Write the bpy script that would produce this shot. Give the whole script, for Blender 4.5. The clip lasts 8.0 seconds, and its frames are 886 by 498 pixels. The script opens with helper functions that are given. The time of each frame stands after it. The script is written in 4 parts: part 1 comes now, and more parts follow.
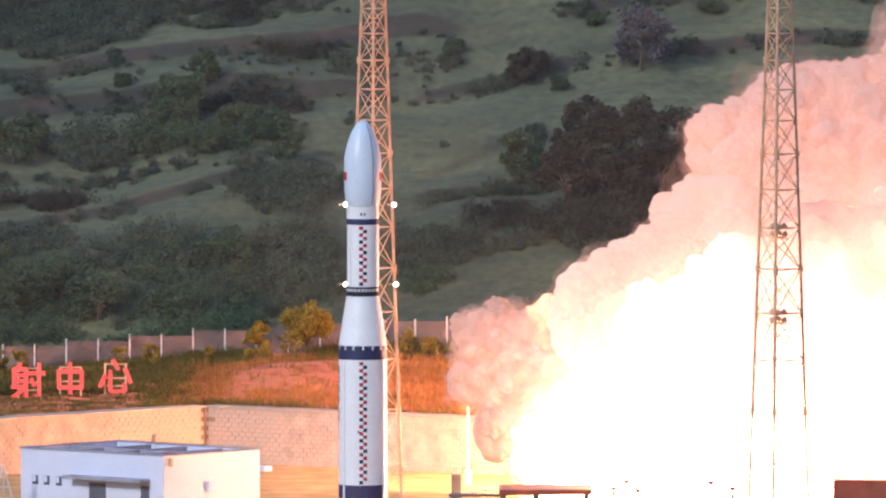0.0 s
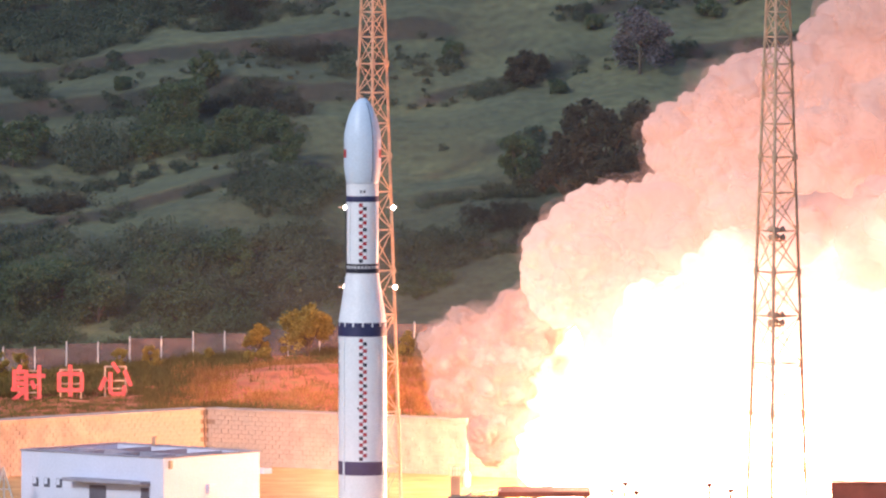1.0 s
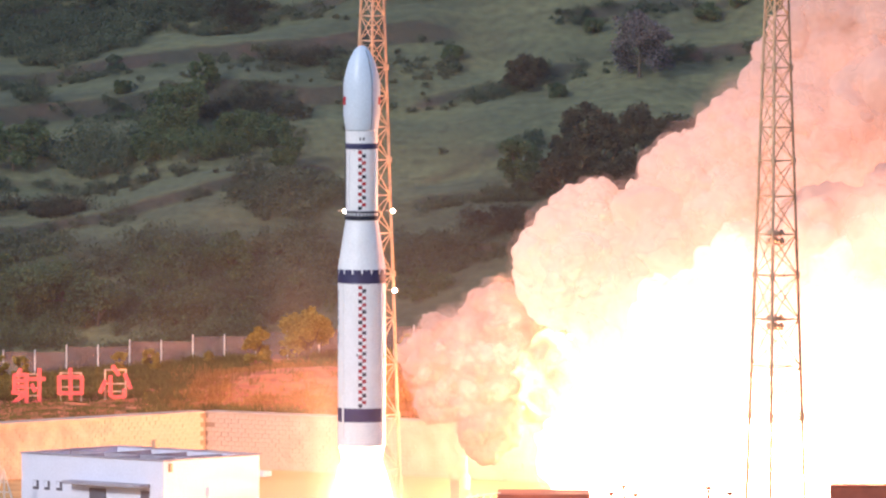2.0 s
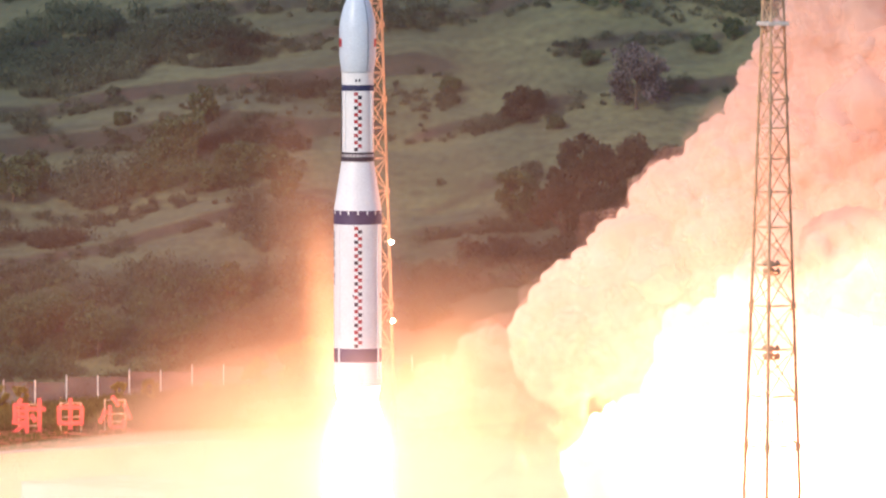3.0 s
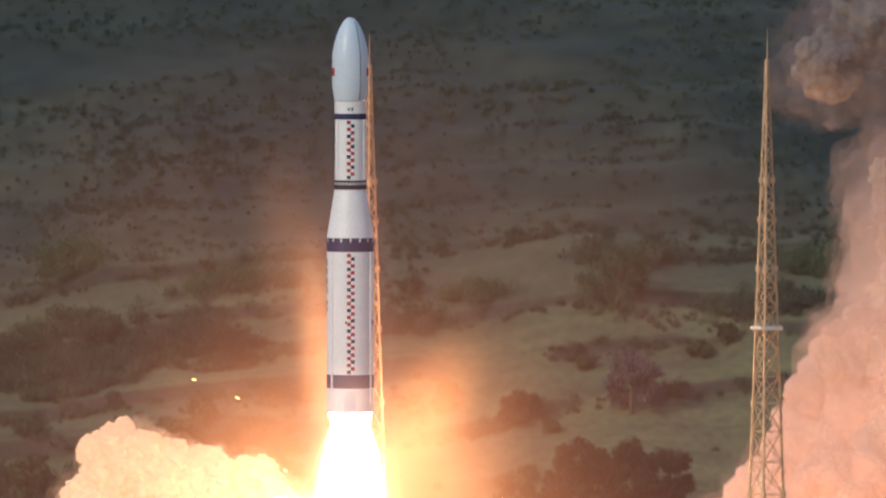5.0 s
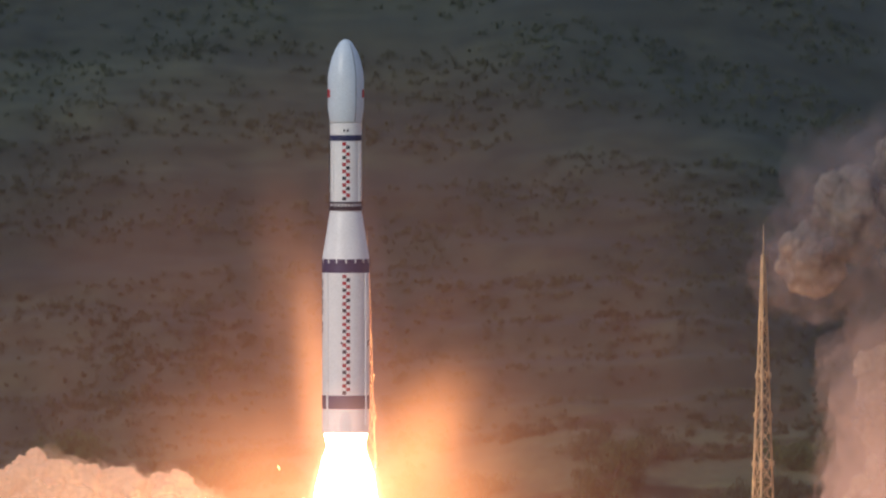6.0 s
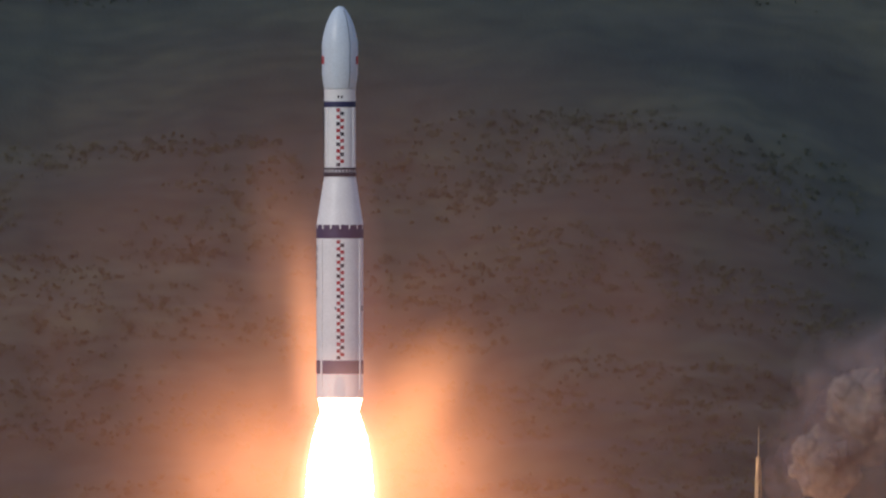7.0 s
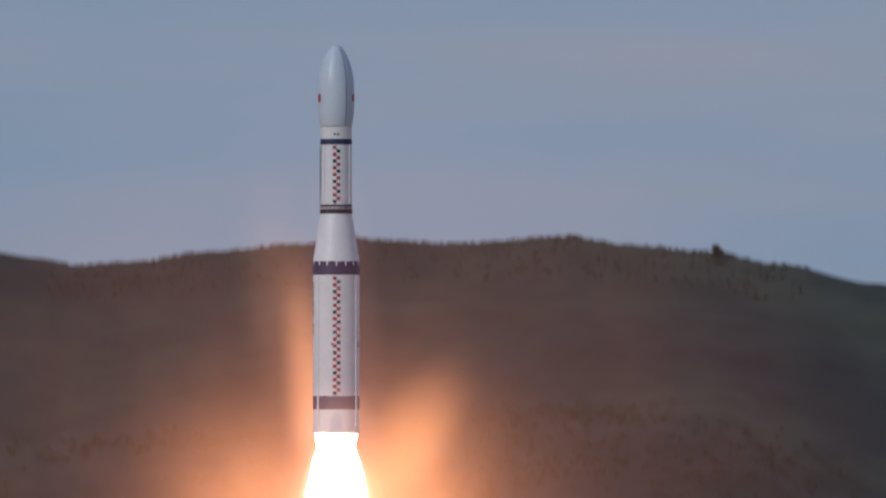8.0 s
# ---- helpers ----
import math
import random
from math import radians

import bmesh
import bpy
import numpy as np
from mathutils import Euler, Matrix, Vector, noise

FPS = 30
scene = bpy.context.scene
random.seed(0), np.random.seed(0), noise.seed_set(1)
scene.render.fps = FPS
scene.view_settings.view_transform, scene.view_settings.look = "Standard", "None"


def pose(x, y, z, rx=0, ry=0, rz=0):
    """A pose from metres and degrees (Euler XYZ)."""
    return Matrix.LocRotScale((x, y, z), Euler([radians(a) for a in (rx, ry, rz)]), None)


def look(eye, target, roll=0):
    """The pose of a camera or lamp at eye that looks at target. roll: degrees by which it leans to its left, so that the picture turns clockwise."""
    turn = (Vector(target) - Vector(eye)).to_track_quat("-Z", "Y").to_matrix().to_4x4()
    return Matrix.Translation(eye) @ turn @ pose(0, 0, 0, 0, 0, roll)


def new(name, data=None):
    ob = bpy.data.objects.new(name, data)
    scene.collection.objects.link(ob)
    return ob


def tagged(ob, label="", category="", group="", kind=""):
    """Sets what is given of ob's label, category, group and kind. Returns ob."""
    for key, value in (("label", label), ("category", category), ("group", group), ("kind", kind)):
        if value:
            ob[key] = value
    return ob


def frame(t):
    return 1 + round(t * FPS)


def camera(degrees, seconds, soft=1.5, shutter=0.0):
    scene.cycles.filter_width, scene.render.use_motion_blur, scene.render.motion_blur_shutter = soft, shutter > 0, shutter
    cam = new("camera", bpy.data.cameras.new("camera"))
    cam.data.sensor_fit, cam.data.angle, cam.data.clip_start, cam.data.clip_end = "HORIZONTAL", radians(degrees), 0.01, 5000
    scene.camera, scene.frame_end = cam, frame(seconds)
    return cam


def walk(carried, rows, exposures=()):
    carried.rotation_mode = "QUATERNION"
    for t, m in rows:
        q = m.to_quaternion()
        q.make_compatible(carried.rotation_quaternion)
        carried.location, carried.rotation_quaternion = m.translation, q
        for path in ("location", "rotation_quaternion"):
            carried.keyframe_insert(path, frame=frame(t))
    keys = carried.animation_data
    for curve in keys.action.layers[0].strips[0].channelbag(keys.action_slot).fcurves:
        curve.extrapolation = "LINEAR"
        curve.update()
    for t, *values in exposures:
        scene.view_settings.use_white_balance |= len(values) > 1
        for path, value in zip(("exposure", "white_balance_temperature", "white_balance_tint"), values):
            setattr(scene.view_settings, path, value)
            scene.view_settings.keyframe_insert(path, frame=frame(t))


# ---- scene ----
# A rocket lifts off from a pad below terraced hills, seen through a long lens from a facing hillside.
# Metres; x to the right, y away from the camera, z up; the pad's ground is z = 0.
cam = camera(3.0973, 8.0, soft=2.2, shutter=0.5)
walk(cam, [
    (0, pose(0, -1136.0, 79.4, 87.0, 0, 0.0)),
    (0.5, pose(0, -1136.0, 79.4, 87.004, 0, 0.0)),
    (1, pose(0, -1139.42, 79.579, 87.0099, 0, -0.003)),
    (1.5, pose(0, -1139.99, 79.608, 87.0158, 0, -0.004)),
    (2.2, pose(0, -1142.86, 79.756, 87.0257, 0, -0.006)),
    (2.5, pose(0, -1145.16, 79.875, 87.0336, 0, -0.008)),
    (2.8, pose(0, -1146.32, 79.93, 87.0612, 0, -0.01)),
    (3, pose(0, -1148.05, 80.004, 87.1304, 0, -0.012)),
    (3.5, pose(0, -1152.13, 80.139, 87.3774, 0, -0.012)),
    (4, pose(0, -1153.89, 80.135, 87.6461, 0, -0.0151)),
    (4.5, pose(0, -1155.65, 80.127, 87.8812, 0, -0.0181)),
    (5, pose(0, -1159.78, 80.143, 88.2091, 0, -0.0222)),
    (5.2, pose(0, -1160.96, 80.124, 88.3376, 0, -0.0242)),
    (6.3, pose(0, -1164.53, 79.842, 89.112, 0, -0.0344)),
    (6.5, pose(0, -1165.13, 79.784, 89.2444, 0, -0.0365)),
    (7, pose(0, -1169.93, 79.616, 89.6356, 0, -0.0427)),
    (7.2, pose(0, -1172.34, 79.566, 89.7383, 0, -0.0428)),
    (7.3, pose(0, -1173.55, 79.518, 89.8193, 0, -0.0429)),
    (7.5, pose(0, -1174.77, 79.425, 89.9628, 0, -0.0429)),
    (7.7, pose(0, -1175.98, 79.231, 90.2422, 0, -0.043)),
    (8, pose(0, -1177.81, 78.897, 90.6887, 0, -0.043)),
], exposures=[
    (0, 0.4, 5900, 13), (1.5, 0.44, 5950, 12), (2.8, 0.7, 6750, 14), (3.2, 0.66, 6950, 14), (3.8, 0.34, 7000, 10),
    (4.5, 0.1, 7050, 6), (5.2, 0.05, 7050, 7), (6.5, -0.22, 6800, 10), (7.3, -0.35, 6600, 11), (8, -0.46, 6450, 11)])

# ---- sky, sun ----
world = bpy.data.worlds.new("world")
scene.world = world
scene.cycles.transparent_max_bounces = 48
world.use_nodes = True
wt = world.node_tree
wt.nodes.clear()
w_out = wt.nodes.new("ShaderNodeOutputWorld")
w_bg = wt.nodes.new("ShaderNodeBackground")
w_sky = wt.nodes.new("ShaderNodeTexSky")
w_sky.sky_type = "NISHITA"
w_sky.sun_disc = False
w_sky.sun_elevation = radians(30)
w_sky.sun_rotation = radians(215)
w_sky.air_density = 1.0
w_sky.dust_density = 0.2
w_sky.ozone_density = 2.0
w_map = wt.nodes.new("ShaderNodeMapping")
w_geo = wt.nodes.new("ShaderNodeTexCoord")
w_map.inputs["Scale"].default_value = (16, 16, 150)
w_noise = wt.nodes.new("ShaderNodeTexNoise")
w_noise.inputs["Scale"].default_value = 1.0
w_noise.inputs["Detail"].default_value = 4
w_ramp = wt.nodes.new("ShaderNodeValToRGB")
w_ramp.color_ramp.elements[0].position = 0.35
w_ramp.color_ramp.elements[0].color = (1.75, 3.05, 5.2, 1)
w_ramp.color_ramp.elements[1].position = 0.68
w_ramp.color_ramp.elements[1].color = (2.75, 3.25, 4.9, 1)
w_mix = wt.nodes.new("ShaderNodeMixRGB")
w_mix.inputs["Fac"].default_value = 0.85
w_bg.inputs["Strength"].default_value = 0.1
wt.links.new(w_geo.outputs["Generated"], w_map.inputs["Vector"])
wt.links.new(w_map.outputs["Vector"], w_noise.inputs["Vector"])
wt.links.new(w_noise.outputs["Fac"], w_ramp.inputs["Fac"])
wt.links.new(w_ramp.outputs["Color"], w_mix.inputs["Color2"])
wt.links.new(w_sky.outputs["Color"], w_mix.inputs["Color1"])
wt.links.new(w_mix.outputs["Color"], w_bg.inputs["Color"])
wt.links.new(w_bg.outputs["Background"], w_out.inputs["Surface"])

sun = new("sun", bpy.data.lights.new("sun", "SUN"))
sun.data.energy = 1.6
sun.data.angle = radians(10)
sun.data.color = (1.0, 0.97, 0.94)
sun.matrix_world = look((-70, -80, 55), (0, 0, 0))


# ---- materials ----
class Nodes:
    """A small builder for node materials."""

    def __init__(self, name):
        self.mat = bpy.data.materials.new(name)
        self.mat.use_nodes = True
        self.t = self.mat.node_tree
        self.t.nodes.clear()
        self.out = self.t.nodes.new("ShaderNodeOutputMaterial")

    def node(self, kind, **values):
        n = self.t.nodes.new(kind)
        for key, v in values.items():
            n.inputs[key.replace("_", " ")].default_value = v
        return n

    def link(self, a, b):
        self.t.links.new(a, b)

    def coords(self, which="Object"):
        return self.node("ShaderNodeTexCoord").outputs[which]

    def noise(self, scale, detail=4.0, vec=None, stretch=None):
        n = self.node("ShaderNodeTexNoise", Scale=scale, Detail=detail)
        v = vec or self.coords()
        if stretch:
            m = self.node("ShaderNodeMapping", Scale=stretch)
            self.link(v, m.inputs["Vector"])
            v = m.outputs["Vector"]
        self.link(v, n.inputs["Vector"])
        return n.outputs["Fac"]

    def ramp(self, fac, stops):
        r = self.node("ShaderNodeValToRGB")
        cr = r.color_ramp
        while len(cr.elements) < len(stops):
            cr.elements.new(0.5)
        for e, (p, c) in zip(cr.elements, stops):
            e.position = p
            e.color = (*c, 1) if len(c) == 3 else c
        self.link(fac, r.inputs["Fac"])
        return r.outputs["Color"]

    def mix(self, fac, a, b, how="MIX"):
        m = self.node("ShaderNodeMixRGB")
        m.blend_type = how
        for s, v in (("Fac", fac), ("Color1", a), ("Color2", b)):
            if isinstance(v, (int, float)):
                m.inputs[s].default_value = v
            elif isinstance(v, tuple):
                m.inputs[s].default_value = (*v, 1)
            else:
                self.link(v, m.inputs[s])
        return m.outputs["Color"]

    def math(self, how, a, b=0.0):
        m = self.node("ShaderNodeMath")
        m.operation = how
        for i, v in enumerate((a, b)):
            if isinstance(v, (int, float)):
                m.inputs[i].default_value = v
            else:
                self.link(v, m.inputs[i])
        return m.outputs[0]

    def bump(self, height, strength=0.3, distance=0.05):
        b = self.node("ShaderNodeBump", Strength=strength, Distance=distance)
        self.link(height, b.inputs["Height"])
        return b.outputs["Normal"]

    def surface(self, color, rough=0.7, metal=0.0, normal=None):
        p = self.node("ShaderNodeBsdfPrincipled", Metallic=metal)
        for s, v in (("Base Color", color), ("Roughness", rough)):
            if isinstance(v, tuple):
                p.inputs[s].default_value = (*v, 1)
            elif isinstance(v, (int, float)):
                p.inputs[s].default_value = v
            else:
                self.link(v, p.inputs[s])
        if normal:
            self.link(normal, p.inputs["Normal"])
        self.link(p.outputs[0], self.out.inputs["Surface"])
        return self.mat


def worn(name, base, rough=0.6, metal=0.0, scale=1.5, dark=0.75, light=1.08, bump=0.15):
    """Paint, metal or concrete with stains and grain."""
    n = Nodes(name)
    big = n.ramp(n.noise(scale, 5), [(0.3, tuple(c * dark for c in base)), (0.7, tuple(min(1, c * light) for c in base))])
    fine = n.ramp(n.noise(scale * 14, 3), [(0.3, (0.88, 0.88, 0.88)), (0.7, (1, 1, 1))])
    col = n.mix(1.0, big, fine, "MULTIPLY")
    r = n.math("ADD", n.math("MULTIPLY", n.noise(scale * 6, 3), 0.25), rough - 0.12)
    return n.surface(col, r, metal, n.bump(n.noise(scale * 20, 3), bump, 0.02))


def leafy(name, dark, light):
    n = Nodes(name)
    isl = n.node("ShaderNodeNewGeometry").outputs["Random Per Island"]
    col = n.ramp(isl, [(0.0, dark), (1.0, light)])
    patch = n.ramp(n.noise(0.12, 3), [(0.3, (0.6, 0.65, 0.6)), (0.7, (1.15, 1.1, 0.95))])
    col = n.mix(1.0, col, patch, "MULTIPLY")
    d = n.node("ShaderNodeBsdfDiffuse")
    t = n.node("ShaderNodeBsdfTranslucent")
    n.link(col, d.inputs["Color"])
    n.link(col, t.inputs["Color"])
    m = n.node("ShaderNodeMixShader", Fac=0.3)
    n.link(d.outputs[0], m.inputs[1])
    n.link(t.outputs[0], m.inputs[2])
    n.link(m.outputs[0], n.out.inputs["Surface"])
    return n.mat


def glowing(name, color, strength):
    n = Nodes(name)
    e = n.node("ShaderNodeEmission", Color=(*color, 1), Strength=strength)
    n.link(e.outputs[0], n.out.inputs["Surface"])
    return n.mat


def smoke_mat(name, white, z0, z1, power, bend, cream=0.0):
    """Exhaust smoke with the fire's light put in as emission by height: full below z0, none above z1."""
    n = Nodes(name)
    geo = n.node("ShaderNodeNewGeometry").outputs["Position"]
    sep = n.node("ShaderNodeSeparateXYZ")
    n.link(geo, sep.inputs[0])
    # height stands in for the firelight's falloff
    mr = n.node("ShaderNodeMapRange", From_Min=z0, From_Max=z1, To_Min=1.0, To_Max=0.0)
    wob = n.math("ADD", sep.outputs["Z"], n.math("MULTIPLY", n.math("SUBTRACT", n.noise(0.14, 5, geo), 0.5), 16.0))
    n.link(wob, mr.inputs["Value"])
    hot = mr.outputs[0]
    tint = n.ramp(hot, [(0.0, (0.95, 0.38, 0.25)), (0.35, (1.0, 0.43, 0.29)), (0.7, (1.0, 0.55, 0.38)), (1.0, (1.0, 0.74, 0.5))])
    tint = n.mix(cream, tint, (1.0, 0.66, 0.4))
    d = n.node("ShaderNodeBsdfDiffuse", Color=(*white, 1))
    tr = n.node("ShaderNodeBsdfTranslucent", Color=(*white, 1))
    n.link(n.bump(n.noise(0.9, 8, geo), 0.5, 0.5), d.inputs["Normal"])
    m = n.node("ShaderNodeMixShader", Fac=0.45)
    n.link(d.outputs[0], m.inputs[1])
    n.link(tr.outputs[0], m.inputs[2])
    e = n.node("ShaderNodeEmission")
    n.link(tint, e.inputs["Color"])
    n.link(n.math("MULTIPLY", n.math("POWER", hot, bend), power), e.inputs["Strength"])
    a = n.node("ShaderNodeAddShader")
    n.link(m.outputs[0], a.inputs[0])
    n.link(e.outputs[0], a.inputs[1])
    n.link(a.outputs[0], n.out.inputs["Surface"])
    return n.mat


def fringe_mat(name, color, strength, white, alpha, z0=0.0, z1=90.0):
    """Ragged, half-clear smoke round a lump, firelight painted as emission, on a body one unit in radius: thickness
    follows y, so clear at the rim seen from the camera.
    """
    n = Nodes(name)
    co = n.coords()
    sep = n.node("ShaderNodeSeparateXYZ")
    n.link(co, sep.inputs[0])
    thick = n.math("POWER", n.math("MINIMUM", n.math("ABSOLUTE", sep.outputs["Y"]), 1.0), 1.6)
    wisp = n.ramp(n.noise(2.6, 6, co), [(0.3, (0.1, 0.1, 0.1)), (0.62, (1, 1, 1))])
    fac = n.math("MULTIPLY", n.math("MULTIPLY", thick, wisp), alpha)
    t = n.node("ShaderNodeBsdfTransparent")
    d = n.node("ShaderNodeBsdfDiffuse", Color=(*white, 1))
    e = n.node("ShaderNodeEmission", Color=(*color, 1))
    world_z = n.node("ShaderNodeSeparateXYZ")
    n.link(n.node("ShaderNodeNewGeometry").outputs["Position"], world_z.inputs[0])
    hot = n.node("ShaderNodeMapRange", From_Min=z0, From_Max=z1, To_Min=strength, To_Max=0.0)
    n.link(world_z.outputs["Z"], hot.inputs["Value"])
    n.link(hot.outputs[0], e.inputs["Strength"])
    tl = n.node("ShaderNodeBsdfTranslucent", Color=(*white, 1))
    both = n.node("ShaderNodeMixShader", Fac=0.5)
    n.link(d.outputs[0], both.inputs[1])
    n.link(tl.outputs[0], both.inputs[2])
    a = n.node("ShaderNodeAddShader")
    n.link(both.outputs[0], a.inputs[0])
    n.link(e.outputs[0], a.inputs[1])
    m = n.node("ShaderNodeMixShader")
    n.link(fac, m.inputs[0])
    n.link(t.outputs[0], m.inputs[1])
    n.link(a.outputs[0], m.inputs[2])
    n.link(m.outputs[0], n.out.inputs["Surface"])
    return n.mat


def aerial_haze_mat(name, white, alpha):
    """Aerial haze painted as a very thin tinted shell, lit by the sky."""
    n = Nodes(name)
    t = n.node("ShaderNodeBsdfTransparent")
    d = n.node("ShaderNodeBsdfDiffuse", Color=(*white, 1))
    m = n.node("ShaderNodeMixShader")
    n.link(n.math("MULTIPLY", n.ramp(n.noise(0.02, 3, stretch=(0.4, 1, 1)), [(0.3, (0.75, 0.75, 0.75)), (0.7, (1, 1, 1))]), alpha), m.inputs[0])
    n.link(t.outputs[0], m.inputs[1])
    n.link(d.outputs[0], m.inputs[2])
    n.link(m.outputs[0], n.out.inputs["Surface"])
    return n.mat


def glow_veil_mat(name, color, strength, alpha, deep, fall, dusty=False):
    """Painted glow on a shell "deep" metres thick to either side: emission fades along y, so to the rim only as the
    camera sees it.
    A clear shell only adds light; a dusty one also hides what is behind it."""
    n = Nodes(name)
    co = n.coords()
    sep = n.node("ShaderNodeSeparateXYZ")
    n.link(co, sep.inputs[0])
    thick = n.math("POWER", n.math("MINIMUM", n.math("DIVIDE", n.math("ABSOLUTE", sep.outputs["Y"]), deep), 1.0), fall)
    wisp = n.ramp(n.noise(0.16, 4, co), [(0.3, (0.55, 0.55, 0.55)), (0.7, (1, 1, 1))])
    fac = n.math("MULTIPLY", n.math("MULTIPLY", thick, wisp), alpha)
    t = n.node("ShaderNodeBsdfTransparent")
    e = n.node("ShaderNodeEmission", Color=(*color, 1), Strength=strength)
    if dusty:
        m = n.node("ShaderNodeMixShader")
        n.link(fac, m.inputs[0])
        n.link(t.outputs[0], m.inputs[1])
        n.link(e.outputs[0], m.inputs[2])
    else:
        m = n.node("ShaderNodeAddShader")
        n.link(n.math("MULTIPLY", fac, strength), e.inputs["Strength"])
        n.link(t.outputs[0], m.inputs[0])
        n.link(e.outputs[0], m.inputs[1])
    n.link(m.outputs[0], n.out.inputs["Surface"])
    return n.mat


ROCKET_WHITE = worn("rocket_white", (0.86, 0.86, 0.86), 0.4, 0, 0.6, 0.93, 1.02, 0.03)
# the sky's blue cast is put into the fairing's white base
FAIRING_SKY_WHITE = worn("fairing_sky_white", (0.64, 0.73, 0.82), 0.4, 0, 0.5, 0.93, 1.02, 0.03)
NAVY = worn("navy_paint", (0.03, 0.032, 0.10), 0.5, 0, 1.5)
DARK = worn("dark_paint", (0.02, 0.02, 0.035), 0.5, 0, 1.5)
RED = worn("red_paint", (0.45, 0.02, 0.03), 0.5, 0, 1.5)
GREY_LINE = worn("grey_seam", (0.16, 0.2, 0.26), 0.6, 0, 2)
# the fire's orange light is put into this steel's base colour
STEEL = worn("firelit_orange_steel", (0.8, 0.47, 0.28), 0.55, 0.0, 2.0, 0.7)
DULL_STEEL = worn("dull_grey_steel", (0.58, 0.4, 0.25), 0.7, 0.0, 2.0, 0.7)
BRIGHT_STEEL = worn("pale_steel", (0.7, 0.66, 0.6), 0.5, 0.1, 2.0, 0.8)
WHITE_WALL = worn("white_render", (0.7, 0.73, 0.84), 0.7, 0, 0.5, 0.95, 1.01, 0.03)
ROOF_GREY = worn("roof_grey", (0.5, 0.47, 0.46), 0.8, 0, 0.8)
PARAPET = worn("parapet_grey", (0.36, 0.35, 0.4), 0.7, 0, 0.8)
WINDOW_DARK = worn("dark_window", (0.12, 0.14, 0.18), 0.2, 0, 0.8)
SIGN_RED = worn("sign_red", (0.8, 0.12, 0.11), 0.5, 0, 0.8, 0.85)
SIGN_FRAME = worn("sign_frame", (0.72, 0.52, 0.34), 0.5, 0, 0.8)


def mesh_mat():
    """Fine rust-tinted wire mesh, open between its wires."""
    n = Nodes("fence_mesh")
    col = n.ramp(n.noise(0.5, 4), [(0.3, (0.2, 0.13, 0.13)), (0.7, (0.34, 0.23, 0.21))])
    d = n.node("ShaderNodeBsdfDiffuse")
    n.link(col, d.inputs["Color"])
    m = n.node("ShaderNodeMixShader")
    n.link(n.ramp(n.noise(0.8, 3), [(0.3, (0.3, 0.3, 0.3)), (0.7, (0.5, 0.5, 0.5))]), m.inputs[0])
    n.link(n.node("ShaderNodeBsdfTransparent").outputs[0], m.inputs[1])
    n.link(d.outputs[0], m.inputs[2])
    n.link(m.outputs[0], n.out.inputs["Surface"])
    return n.mat


PINK_MESH = mesh_mat()
FENCE_POST = worn("fence_post", (0.78, 0.7, 0.62), 0.6, 0, 1.0)
STONE = worn("wall_block", (0.5, 0.4, 0.325), 0.85, 0, 0.9, 0.75, 1.1, 0.4)
MORTAR = worn("wall_mortar", (0.3, 0.22, 0.16), 0.9, 0, 0.9, 0.75, 1.1, 0.4)
PAD_RED = worn("red_oxide_steel", (0.35, 0.09, 0.05), 0.6, 0, 1.0)
PAD_GREY = worn("scorched_steel", (0.16, 0.13, 0.11), 0.6, 0.2, 1.0)
BARK = worn("bark", (0.1, 0.075, 0.05), 0.9, 0, 3.0)
LAMP_GLOW = glowing("floodlight_glow", (1.0, 0.93, 0.8), 60)
FLAME = glowing("flame_white", (1.0, 0.7, 0.42), 32)
# strength set to light the wall and bank from the added fire balls
TRENCH_FILL_GLOW = glowing("trench_fill_fire", (1.0, 0.45, 0.21), 125)
FLAME_EDGE = glowing("flame_yellow", (1.0, 0.62, 0.25), 5)
LEAF_DARK = leafy("leaf_dark", (0.07, 0.088, 0.064), (0.135, 0.158, 0.106))
LEAF_GREEN = leafy("leaf_green", (0.072, 0.102, 0.06), (0.142, 0.188, 0.1))
LEAF_HILL = leafy("leaf_hill", (0.085, 0.092, 0.064), (0.15, 0.155, 0.105))
LEAF_UPLAND = leafy("leaf_upland", (0.08, 0.09, 0.062), (0.12, 0.13, 0.085))
LEAF_BROWN = leafy("leaf_brown", (0.052, 0.05, 0.038), (0.092, 0.086, 0.062))
LEAF_YELLOW = leafy("leaf_yellow", (0.26, 0.2, 0.05), (0.5, 0.38, 0.11))
LEAF_PURPLE = leafy("leaf_greyish", (0.09, 0.08, 0.09), (0.27, 0.24, 0.26))
GRASS_DRY = leafy("grass_dry", (0.34, 0.14, 0.045), (0.62, 0.3, 0.11))
GRASS_OLIVE = leafy("grass_olive", (0.1, 0.098, 0.034), (0.25, 0.2, 0.07))


